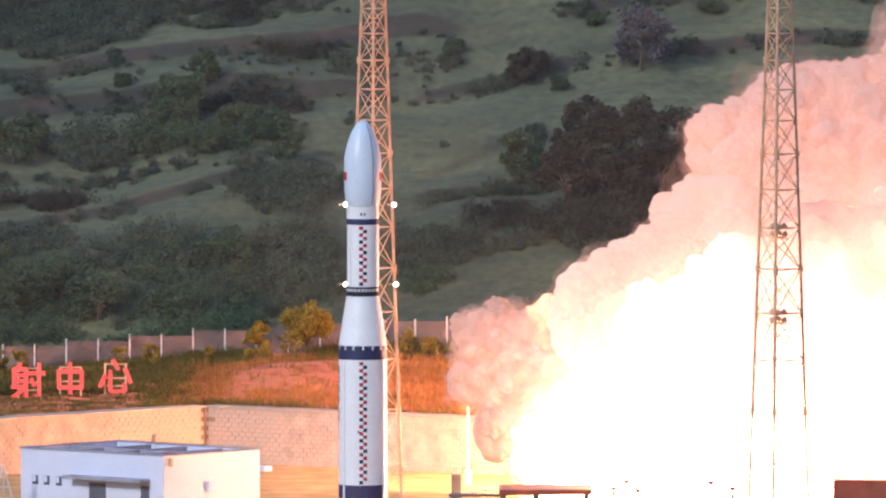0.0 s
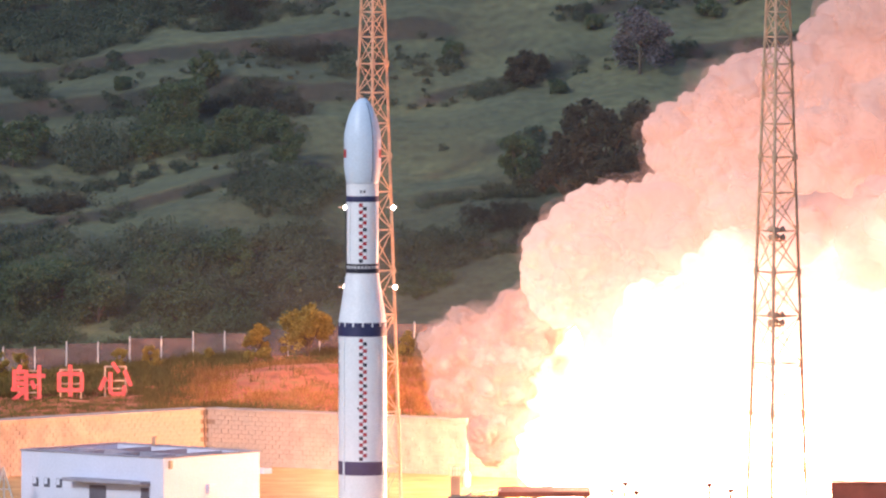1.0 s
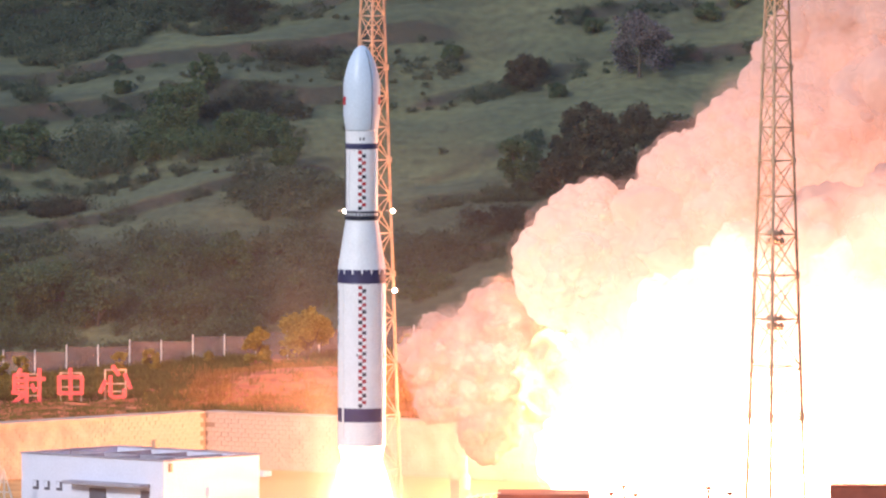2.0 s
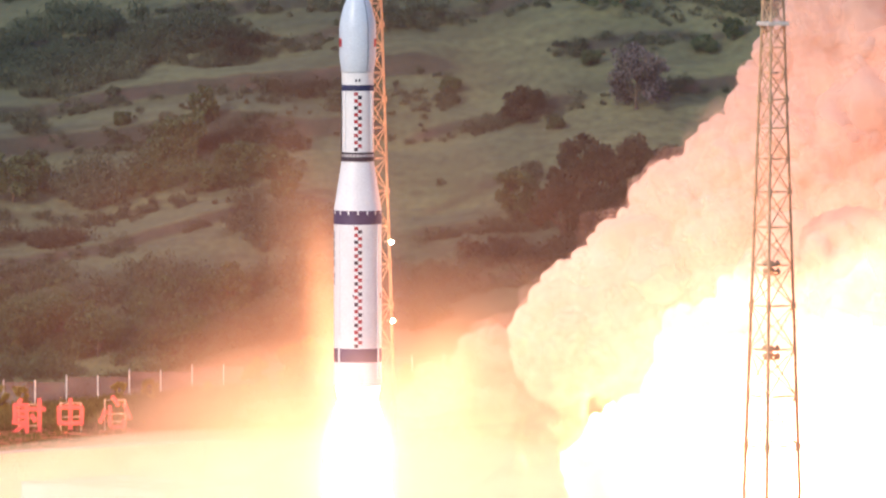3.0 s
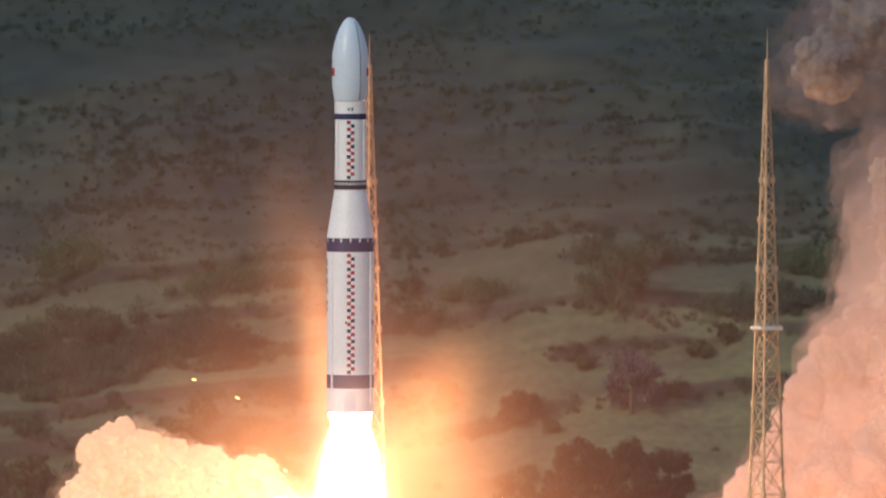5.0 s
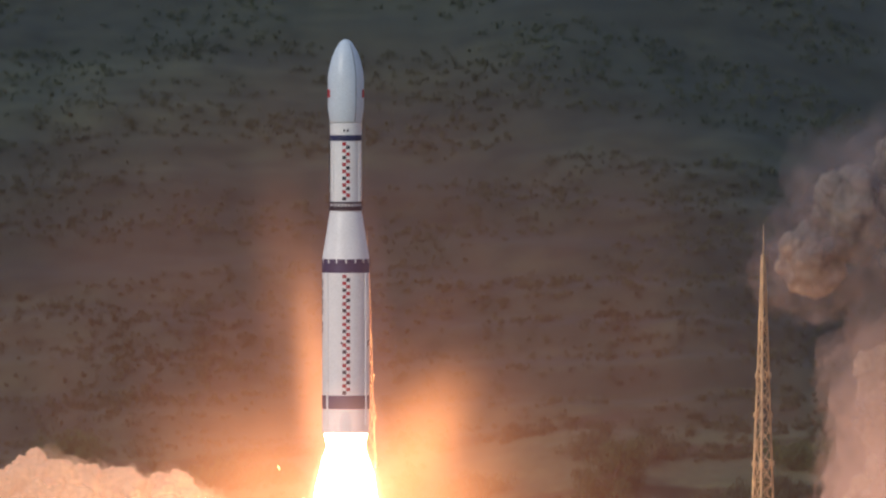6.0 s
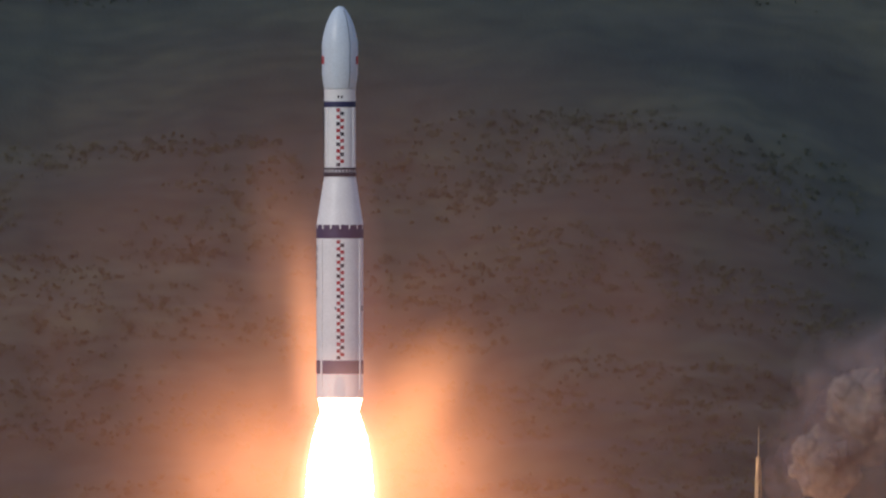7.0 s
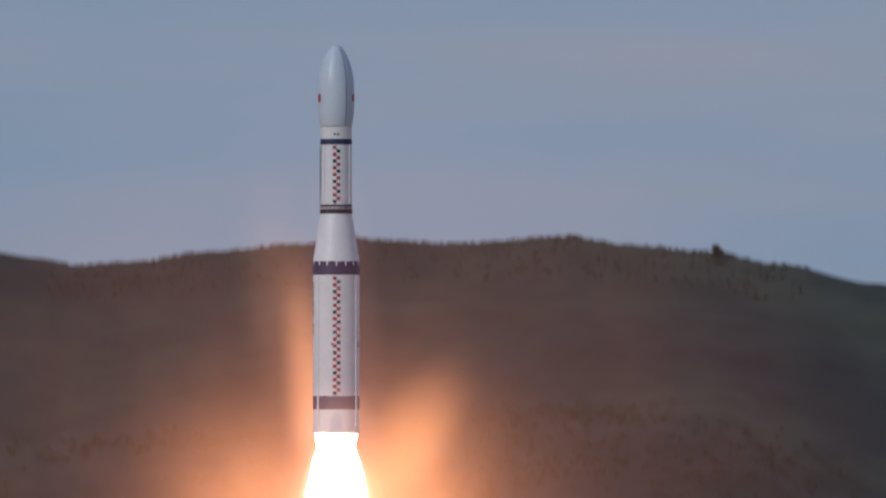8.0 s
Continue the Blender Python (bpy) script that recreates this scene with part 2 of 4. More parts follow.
def ground_mat():
    n = Nodes("ground_mixed")
    pos = n.node("ShaderNodeNewGeometry").outputs["Position"]
    sep = n.node("ShaderNodeSeparateXYZ")
    n.link(pos, sep.inputs[0])
    patch = n.noise(0.055, 5, pos, (0.5, 1.0, 1.0))
    fine = n.noise(1.3, 6, pos)
    hill = n.ramp(patch, [(0.30, (0.058, 0.063, 0.032)), (0.44, (0.084, 0.09, 0.045)), (0.55, (0.118, 0.122, 0.058)), (0.70, (0.165, 0.162, 0.075))])
    hill = n.mix(1.0, hill, n.ramp(fine, [(0.3, (0.68, 0.7, 0.68)), (0.7, (1.2, 1.18, 1.1))]), "MULTIPLY")
    streak = n.ramp(n.noise(0.33, 5, pos, (0.22, 1.0, 1.6)), [(0.3, (0.8, 0.81, 0.81)), (0.5, (1, 1, 1)), (0.7, (1.18, 1.16, 1.1))])
    hill = n.mix(1.0, hill, streak, "MULTIPLY")
    nrm = n.node("ShaderNodeSeparateXYZ")
    n.link(n.node("ShaderNodeNewGeometry").outputs["Normal"], nrm.inputs[0])
    steep = n.ramp(nrm.outputs["Z"], [(0.76, (1, 1, 1)), (0.91, (0, 0, 0))])
    # bare and overgrown terrace banks
    scarp = n.ramp(n.noise(0.22, 5, pos), [(0.35, (0.035, 0.038, 0.026)), (0.52, (0.045, 0.043, 0.032)), (0.68, (0.075, 0.05, 0.04))])
    scarp = n.mix(1.0, scarp, n.ramp(n.noise(2.2, 5, pos), [(0.3, (0.7, 0.7, 0.7)), (0.7, (1.25, 1.2, 1.15))]), "MULTIPLY")
    hill = n.mix(n.math("MULTIPLY", steep, 0.9), hill, scarp)
    # the upper slope is overgrown and darker
    up = n.node("ShaderNodeMapRange", From_Min=190, From_Max=222)
    n.link(sep.outputs["Y"], up.inputs["Value"])
    over = n.ramp(n.noise(0.05, 6, pos, (0.4, 1.0, 1.0)), [(0.3, (0.02, 0.024, 0.018)), (0.5, (0.037, 0.041, 0.03)), (0.72, (0.068, 0.072, 0.045))])
    over = n.mix(1.0, over, n.ramp(n.noise(0.55, 6, pos, (0.5, 1, 1)), [(0.3, (0.66, 0.68, 0.68)), (0.5, (0.95, 0.95, 0.95)), (0.7, (1.25, 1.22, 1.12))]), "MULTIPLY")
    over = n.mix(0.4, over, streak, "MULTIPLY")
    hill = n.mix(up.outputs[0], hill, over)
    bank = n.ramp(n.noise(0.7, 6, pos), [(0.3, (0.46, 0.11, 0.045)), (0.5, (0.74, 0.2, 0.085)), (0.75, (0.52, 0.23, 0.075))])
    yard = n.ramp(n.noise(0.4, 6, pos), [(0.3, (0.36, 0.21, 0.07)), (0.5, (0.46, 0.28, 0.1)), (0.7, (0.56, 0.36, 0.15))])
    ys = n.node("ShaderNodeMapRange", From_Min=112, From_Max=118)
    n.link(sep.outputs["Y"], ys.inputs["Value"])
    zs = n.node("ShaderNodeMapRange", From_Min=0.6, From_Max=2.0)
    n.link(sep.outputs["Z"], zs.inputs["Value"])
    low = n.mix(zs.outputs[0], yard, bank)
    # the hillside that faces the pad is grassy too
    facing = n.node("ShaderNodeMapRange", From_Min=-250, From_Max=-450)
    n.link(sep.outputs["Y"], facing.inputs["Value"])
    col = n.mix(n.math("MAXIMUM", ys.outputs[0], facing.outputs[0]), low, hill)
    return n.surface(col, 0.95, 0, n.bump(n.noise(2.5, 6, pos), 0.6, 0.15))


GROUND = ground_mat()


# ---- mesh helpers ----
def part(name, bm, material, parent=None, label="", smooth=False):
    me = bpy.data.meshes.new(name)
    bm.to_mesh(me)
    bm.free()
    me.materials.append(material)
    if smooth:
        me.polygons.foreach_set("use_smooth", [True] * len(me.polygons))
    ob = new(name, me)
    if parent:
        ob.parent = parent
    return tagged(ob, label)


def empty(name, label, category, group="", at=None):
    ob = new(name)
    if at is not None:
        ob.matrix_basis = at
    return tagged(ob, label, category, group)


def add_box(bm, x0, x1, y0, y1, z0, z1, m=None, bevel=0.0):
    b = bmesh.ops.create_cube(bm, size=1)["verts"]
    for v in b:
        v.co = Vector((x0 + (v.co.x + 0.5) * (x1 - x0), y0 + (v.co.y + 0.5) * (y1 - y0), z0 + (v.co.z + 0.5) * (z1 - z0)))
    if bevel:
        edges = list({e for v in b for e in v.link_edges})
        r = bmesh.ops.bevel(bm, geom=edges, offset=bevel, segments=1, affect="EDGES")
        b = list({v for f in r["faces"] for v in f.verts} | {v for v in b if v.is_valid})
    if m is not None:
        for v in b:
            v.co = m @ v.co
    return bm


def box(x0, x1, y0, y1, z0, z1, m=None, bevel=0.0):
    return add_box(bmesh.new(), x0, x1, y0, y1, z0, z1, m, bevel)


def add_rod(bm, a, b, r0, r1=None, n=6):
    """A round bar from a to b."""
    a, b = Vector(a), Vector(b)
    r1 = r0 if r1 is None else r1
    q = (b - a).to_track_quat("Z", "Y").to_matrix()
    rings = []
    for p, r in ((a, r0), (b, r1)):
        rings.append([bm.verts.new(p + q @ Vector((r * math.cos(i * math.tau / n), r * math.sin(i * math.tau / n), 0))) for i in range(n)])
    for i in range(n):
        j = (i + 1) % n
        bm.faces.new((rings[0][i], rings[0][j], rings[1][j], rings[1][i]))
    bm.faces.new(rings[0][::-1])
    bm.faces.new(rings[1])
    return bm


def lathe(profile, n=48, a0=0.0, a1=math.tau):
    """A surface of revolution about z from (radius, height) pairs."""
    bm = bmesh.new()
    full = abs(a1 - a0 - math.tau) < 1e-6
    m = n if full else n + 1
    rings = []
    for r, z in profile:
        rings.append([bm.verts.new((r * math.cos(a0 + (a1 - a0) * i / n), r * math.sin(a0 + (a1 - a0) * i / n), z)) for i in range(m)])
    for lo, hi in zip(rings, rings[1:]):
        for i in range(n):
            j = (i + 1) % m
            bm.faces.new((lo[i], lo[j], hi[j], hi[i]))
    if full:
        bm.faces.new(rings[0][::-1])
        bm.faces.new(rings[-1])
    return bm


def patch_on(radius, z0, z1, ang0, ang1, proud=0.012, n=3):
    """A thin plate that follows a cylinder. Angles in degrees from the front (towards the camera), to the right."""
    return lathe([(radius, z0), (radius + proud, z0), (radius + proud, z1), (radius, z1)], n, radians(ang0 - 90), radians(ang1 - 90))


def cauliflower(p):
    """Radius of a rounded, clumped body of smoke in direction p: domes on domes, with creases between."""
    r = 0.66
    for f, a in ((1.15, 0.3), (2.7, 0.17), (6.2, 0.08), (13.0, 0.035)):
        d = noise.voronoi(p * f + Vector((f, 2 * f, 3 * f)))[0][0]
        r += a * max(0.0, 1.0 - d * d * 1.6)
    return r


BODIES = {}


def smoke_body(name, k, mat, fine=5):
    """One of eight smoke shapes a metre in radius, shared between the bodies of one material."""
    k = (k % 8, fine)
    if (k, "") not in BODIES:
        bm = bmesh.new()
        bmesh.ops.create_icosphere(bm, subdivisions=fine, radius=1.0)
        for v in bm.verts:
            p = v.co + Vector((k[0] * 3.7, k[0] * 1.9, k[0] * 5.3))
            q = v.co + 0.12 * noise.noise_vector(p * 2.2)
            v.co = v.co * cauliflower(q + Vector((k[0] * 7.0, k[0] * 11.0, k[0] * 5.0)))
        me = bpy.data.meshes.new("smoke_body")
        bm.to_mesh(me)
        bm.free()
        me.polygons.foreach_set("use_smooth", [True] * len(me.polygons))
        BODIES[(k, "")] = me
    if (k, mat.name) not in BODIES:
        me = BODIES[(k, "")].copy()
        me.materials.append(mat)
        BODIES[(k, mat.name)] = me
    return new(name, BODIES[(k, mat.name)])


def leaves(bm, centre, size, count, leaf, rnd, flat=0.8):
    """A ragged clump of small leaf blades round a centre."""
    for _ in range(count):
        d = Vector((rnd.gauss(0, 1), rnd.gauss(0, 1), rnd.gauss(0, 1)))
        d.normalize()
        p = Vector(centre) + Vector((d.x * size, d.y * size, d.z * size * flat)) * (rnd.random() ** 0.45)
        u = Vector((rnd.gauss(0, 1), rnd.gauss(0, 1), rnd.gauss(0, 0.7))).normalized() * leaf * rnd.uniform(0.6, 1.3)
        w = u.orthogonal().normalized() * leaf * rnd.uniform(0.35, 0.7)
        vs = [bm.verts.new(q) for q in (p - u, p + w, p + u, p - w)]
        bm.faces.new(vs)


# ---- ground and hills ----
def step(a, b, x):
    t = min(1.0, max(0.0, (x - a) / (b - a)))
    return t * t * (3 - 2 * t)


def wall_line(x):
    """How far off the retaining wall stands, at x."""
    return 77.5 - (1.0 if x < -17.6 else 0.7) * abs(x + 17.6)


RIDGE = [(-60, 95.0), (-41.7, 97.2), (-37, 96.6), (-33.7, 95.9), (-28, 96.2), (-20.4, 97.2), (-11.9, 97.9), (-7.7, 98.4), (2.4, 97.9), (13, 98.6), (18.4, 97.8), (25.7, 97.2), (32.7, 96.0), (41.7, 94.2), (60, 89.7)]


def crest(x):
    """Height of the ridge at x."""
    x = max(-60, min(60, x))
    for (xa, za), (xb, zb) in zip(RIDGE, RIDGE[1:]):
        if x <= xb:
            return za + (zb - za) * step(xa, xb, x)
    return RIDGE[-1][1]


def shelf(x):
    """Height of the ground along the fence."""
    return 4.75 + 0.082 * (max(-60, min(-16, x)) + 30.7) + 0.04 * max(0, min(40, x) + 16)


# terrace banks on the lower slope: x from and to, y at either end, bow of the line, drop, tread
SCARPS = [
    (-40, -3, 168.6, 168.0, 0.8, 1.38, 6.0), (-5, 13, 164.5, 173.5, 1.0, 0.84, 5.0), (12, 38, 172.0, 177.0, 1.0, 0.78, 5.0),
    (-40, 2, 176.5, 180.5, 0.0, 1.32, 6.0), (-22, -6, 184.0, 188.5, 1.0, 0.96, 4.0),
    (-40, -7, 143.0, 155.5, -3.5, 1.14, 6.0), (-40, -10, 153.0, 157.5, -1.0, 0.54, 4.0), (-4, 9, 150.5, 158.5, 0.0, 0.66, 4.5),
    (-4, 10, 145.5, 149.0, 0.6, 0.90, 5.0), (-5, 9, 132.5, 136.0, 0.5, 0.96, 5.0), (-24, -8, 130.5, 138.0, 0.0, 0.84, 4.0),
    (8, 40, 181.5, 184.0, 1.0, 0.78, 4.5), (-6, 40, 188.5, 190.0, 1.5, 0.96, 5.0), (-40, -20, 190.0, 193.0, 2.0, 1.20, 5.0),
    (-24, -4, 196.0, 193.5, 1.0, 1.08, 5.0), (-2, 16, 206.0, 207.5, -1.0, 0.90, 5.0), (-40, -6, 204.0, 207.0, 1.0, 0.96, 5.0), (10, 40, 199.5, 203.0, 1.0, 0.90, 5.0),
]


def scarp_line(s, x):
    """Where the top of a terrace bank runs, at x."""
    u = (x - s[0]) / (s[1] - s[0])
    return s[2] + (s[3] - s[2]) * u + s[4] * math.sin(math.pi * u) + 0.7 * noise.noise((x * 0.16, s[2], 2)) + 0.3 * noise.noise((x * 0.5, s[2], 8))


def terraces(x, y):
    """Height that the terrace banks add: a steep rise at each bank, paid back along the treads."""
    out = 0.0
    for s in SCARPS:
        if s[0] < x < s[1] and abs(y - s[2]) < 28:
            d = y - scarp_line(s, x)
            if abs(d) < s[6]:
                ends = step(s[0], s[0] + 3.5, x) * (1 - step(s[1] - 3.5, s[1], x))
                strong = s[5] * ends * (0.85 + 0.5 * noise.noise((x * 0.11, s[2], 4)))
                out += strong * (step(-0.6, 0.6, d) - 0.5 - 0.5 * d / s[6])
    return out


def height(x, y):
    if y < -1060:
        return 77.0 * step(-1060, -1128, y) if y > -1128 else 77.0
    w = wall_line(x) + 1.1
    if y < w:
        return 0.0
    base = shelf(x)
    if y < 118:
        h = 3.9 + min(1.0, (y - w) / (110 - w)) * (base - 3.9)
        mound = math.exp(-((x + 11) / 7.5) ** 2 - ((y - 92) / 8) ** 2) * 1.3
        return h + mound + 0.25 * noise.noise((x * 0.4, y * 0.4, 0)) * step(w, w + 4, y)
    t = (y - 118) / 246.0
    top = crest(x) - base
    if t > 1.0:
        return base + top * (1 - 0.75 * step(1.0, 5.0, t)) * (1 - 0.6 * step(5, 9, t))
    soft = step(0, 0.12, t) * (1 - step(0.8, 1.0, t))
    h = top * (0.9 * t + 0.1 * t * t)
    h += soft * (3.6 * noise.noise((x * 0.026, y * 0.012, 5)) + 1.8 * noise.noise((x * 0.06, y * 0.045, 9)) + 0.6 * noise.noise((x * 0.16, y * 0.12, 7)))
    h += 0.12 * noise.noise((x * 0.7, y * 0.7, 3)) + terraces(x, y)
    if y > 202:
        # higher up the terraces are worn and uneven
        q = h / 3.4 + 0.6 * noise.noise((x * 0.022, y * 0.015, 14)) + 0.25 * noise.noise((x * 0.07, y * 0.05, 17)) + 0.02 * x
        f = q - math.floor(q)
        ter = (math.floor(q) + step(0.52, 1.0, f)) - q
        worn_down = 0.65 + 0.6 * noise.noise((x * 0.03, y * 0.03, 23))
        h += step(202, 212, y) * ter * 3.0 * max(0.15, min(1.0, worn_down)) * (1 - 0.85 * step(0.42, 0.75, t))
    return base + h


def line(stops):
    out = []
    for a, b, d in stops:
        n = max(1, round((b - a) / d))
        out += [a + (b - a) * i / n for i in range(n)]
    return out + [stops[-1][1]]


def make_ground():
    xs = line([(-4000, -400, 450), (-400, -64, 24), (-64, -42, 2), (-42, 42, 0.6), (42, 64, 2), (64, 400, 24), (400, 4000, 450)])
    ys = line([(-3000, -1400, 400), (-1400, -1130, 30), (-1130, -1060, 8), (-1060, 40, 60), (40, 118, 0.8), (118, 210, 0.42), (210, 260, 0.75), (260, 368, 1.2), (368, 800, 24), (800, 4500, 300)])
    verts = [(x, y, height(x, y)) for y in ys for x in xs]
    n = len(xs)
    faces = [(j * n + i, j * n + i + 1, (j + 1) * n + i + 1, (j + 1) * n + i) for j in range(len(ys) - 1) for i in range(n - 1)]
    me = bpy.data.meshes.new("ground")
    me.from_pydata(verts, [], faces)
    me.materials.append(GROUND)
    me.polygons.foreach_set("use_smooth", [True] * len(me.polygons))
    return tagged(new("ground", me), "dry yard and grassy terraced hillside rising to a ridge", "ground", kind="structure")


make_ground()


def retaining_wall():
    """A block wall in two straight runs that meet in an inner corner; the core reaches back under the bank."""
    wall = tagged(new("retaining_wall"), "tan block retaining wall at the foot of the bank", "wall", kind="structure")
    rnd = random.Random(77)
    shapes = []
    for k in range(6):
        me = bpy.data.meshes.new("block")
        bm = box(0.012, 0.608, -0.12 - 0.006 * k, 0, 0.008, 0.329, None, 0.02)
        for v in bm.verts:
            v.co += Vector((rnd.uniform(-0.01, 0.01), rnd.uniform(-0.015, 0.015), rnd.uniform(-0.012, 0.012)))
        bm.to_mesh(me)
        bm.free()
        me.materials.append(STONE)
        shapes.append(me)
    rest_v, rest_f = [], []
    for (xa, ya), (xb, yb) in (((-45, wall_line(-45)), (-17.6, 77.5)), ((-17.6, 77.5), (40, wall_line(40)))):
        ln = math.hypot(xb - xa, yb - ya)
        m = Matrix.Translation((xa, ya, 0)) @ Matrix.Rotation(math.atan2(yb - ya, xb - xa), 4, "Z")
        core = part("wall_core", box(0, ln, 0.0, 1.6, -0.5, 4.03, m), MORTAR, wall)
        part("coping", box(-0.05, ln + 0.05, -0.24, 1.7, 4.03, 4.19, m, 0.03), STONE, wall)
        for row in range(12):
            off = 0.31 * (row % 2)
            for col in range(int(ln / 0.62)):
                s = col * 0.62 + off
                if s > ln - 0.62 or rnd.random() < 0.004:
                    continue
                me = rnd.choice(shapes)
                at = m @ Matrix.Translation((s, 0, row * 0.335))
                if -24.6 < at.translation.x < -12.0:
                    ob = new("block", me)
                    ob.matrix_basis = at
                    ob.parent = core
                else:
                    n = len(rest_v)
                    rest_v += [tuple(at @ v.co) for v in me.vertices]
                    rest_f += [tuple(n + q for q in f.vertices) for f in me.polygons]
    me = bpy.data.meshes.new("blockwork")
    me.from_pydata(rest_v, [], rest_f)
    me.materials.append(STONE)
    ob = tagged(new("blockwork", me), kind="stuff")
    ob.parent = wall
    part("drain_pipe", add_rod(bmesh.new(), (-17.6, 77.15, 0), (-17.6, 77.15, 4.1), 0.05, 0.05, 8), MORTAR, wall, "dark drain pipe in the corner")
    return wall


WALL = retaining_wall()


# ---- trees and scrub ----
def tree(name, at, high, wide, leaf_mat, label, seed, leaf=0.16, dens=1.0):
    rnd = random.Random(seed)
    x, y = at
    t = empty(name, label, "tree", at=pose(x, y, height(x, y) - 0.1))
    bm = bmesh.new()
    add_rod(bm, (0, 0, 0), (0.1, 0, high * 0.55), high * 0.035, high * 0.018, 7)
    tips = []
    for k in range(12):
        a = k * 2.4 + rnd.random()
        z = high * rnd.uniform(0.12, 0.55)
        tip = Vector((math.cos(a) * wide * rnd.uniform(0.25, 0.42), math.sin(a) * wide * rnd.uniform(0.25, 0.42), high * rnd.uniform(0.22, 0.88)))
        add_rod(bm, (0.05, 0, z), tip, high * 0.014, high * 0.005, 5)
        tips.append(tip)
    tips.append(Vector((0, 0, high * 0.9)))
    part("trunk", bm, BARK, t)
    bm = bmesh.new()
    for tip in tips:
        leaves(bm, tip, wide * rnd.uniform(0.17, 0.27), int(170 * dens), leaf, rnd)
        for _ in range(3):
            q = tip + Vector((rnd.uniform(-1, 1), rnd.uniform(-1, 1), rnd.uniform(-1, 1))) * wide * 0.2
            leaves(bm, q, wide * rnd.uniform(0.07, 0.15), int(60 * dens), leaf, rnd)
    part("crown", bm, leaf_mat, t)
    return t


def scrub(name, label, count, mat, where, size, leaf, per, seed):
    """Many low bushes over an area, as one body of leaf clumps."""
    rnd = random.Random(seed)
    verts, faces = [], []
    made = 0
    while made < count:
        x, y = where(rnd)
        if x is None:
            continue
        made += 1
        z = height(x, y)
        s = size * rnd.uniform(0.5, 1.4)
        for _clump in range(rnd.randint(2, 4)):
            c = (x + rnd.gauss(0, 0.5) * s, y + rnd.gauss(0, 0.5) * s, z + s * rnd.uniform(0.25, 0.75))
            r = s * rnd.uniform(0.4, 0.75)
            for _ in range(per):
                d = Vector((rnd.gauss(0, 1), rnd.gauss(0, 1), rnd.gauss(0, 1))).normalized() * r * rnd.random() ** 0.4
                p = Vector(c) + d
                u = Vector((rnd.gauss(0, 1), rnd.gauss(0, 1), rnd.gauss(0, 0.8))).normalized() * leaf * rnd.uniform(0.6, 1.4)
                w = u.orthogonal().normalized() * leaf * rnd.uniform(0.4, 0.8)
                i = len(verts)
                verts += [p - u, p + w, p + u, p - w]
                faces.append((i, i + 1, i + 2, i + 3))
    me = bpy.data.meshes.new(name)
    me.from_pydata([tuple(v) for v in verts], [], faces)
    me.materials.append(mat)
    return tagged(new(name, me), label, "scrub", kind="stuff")


def on_hill(rnd):
    y = 150 + 90 * rnd.random() ** 0.8
    half = 33 + (y - 118) * 0.012
    x = rnd.uniform(-half, half)
    band = noise.noise((x * 0.06, y * 0.05, 21)) + 0.6 * noise.noise((x * 0.15, y * 0.12, 31))
    if band < 0.0 + 0.5 * rnd.random():
        return None, None
    return x, y


def patches(areas):
    """A picker of places in oval areas (x0, x1, y0, y1), by their size."""
    size = [(b - a) * (d - c) for a, b, c, d in areas]

    def pick(rnd):
        a, b, c, d = rnd.choices(areas, size)[0]
        r, w = rnd.random() ** 0.6, rnd.random() * math.tau
        return (a + b) / 2 + (b - a) / 2 * r * math.cos(w), (c + d) / 2 + (d - c) / 2 * r * math.sin(w)

    return pick


DARK_AREAS = [(-28, -19, 128, 140), (-31.5, -24, 155, 163.5), (-17, -8, 141, 152.5), (-36, -28, 136, 142), (-19, -7, 124, 139), (-37, -23, 179, 200),
              (-25, -15, 184, 194), (-4, 3, 131, 140), (-6, 1, 186, 190), (12, 20, 196, 203), (22, 36, 186, 192), (-35, -32, 169.5, 172), (-9, -5, 171, 174), (9, 19, 132, 141)]
GREEN_AREAS = [(-36, -27, 120, 136), (-25, -14, 128, 136), (-24, -20, 157, 165), (-19, -13, 156, 162), (-23, -14, 119.5, 123.5), (-33, -28, 206, 214), (-22, -12, 198, 203), (1, 6, 191, 195), (28, 35, 196, 202)]
BROWN_AREAS = [(-20, -10, 163.5, 167.5), (-20, -14, 185, 190), (2, 9, 137, 143), (-35, -28, 145, 149), (9, 19, 136, 142), (-14, -8, 176, 179)]


def on_banks(rnd):
    """Along the terrace banks, in uneven clusters."""
    s = rnd.choice(SCARPS)
    x = rnd.uniform(max(-37, s[0] + 1), min(37, s[1] - 1))
    if noise.noise((x * 0.2, s[2], 51)) < 0.12 - 0.5 * rnd.random() ** 3:
        return None, None
    return x, scarp_line(s, x) - rnd.uniform(-0.3, 1.6)


def on_upland(rnd):
    """In level streaks over the upper slope."""
    x, y = rnd.uniform(-39, 39), rnd.uniform(205, 322)
    if noise.noise((x * 0.05, y * 0.11, 71)) + 0.6 * noise.noise((x * 0.16, y * 0.3, 73)) < 0.05 - 0.4 * rnd.random() ** 2:
        return None, None
    return x, y


def on_crest(rnd):
    return rnd.uniform(-36, 36), rnd.uniform(355, 368)


def at_foot(rnd):
    y = rnd.uniform(114, 131)
    x = rnd.uniform(-36, 34)
    if noise.noise((x * 0.2, y * 0.16, 61)) < (0.25 if x > -8 else 0.0):
        return None, None
    return x, y


def on_bank(rnd):
    x = rnd.uniform(-34, 14)
    y = rnd.uniform(wall_line(x) + 1.5, 113)
    m = noise.noise((x * 0.12, y * 0.1, 41))
    if (x > -17 and m < -0.12 - 0.3 * rnd.random()) or (abs(x + 11) < 5 and 84 < y < 98 and rnd.random() < 0.8):
        return None, None
    return x, y


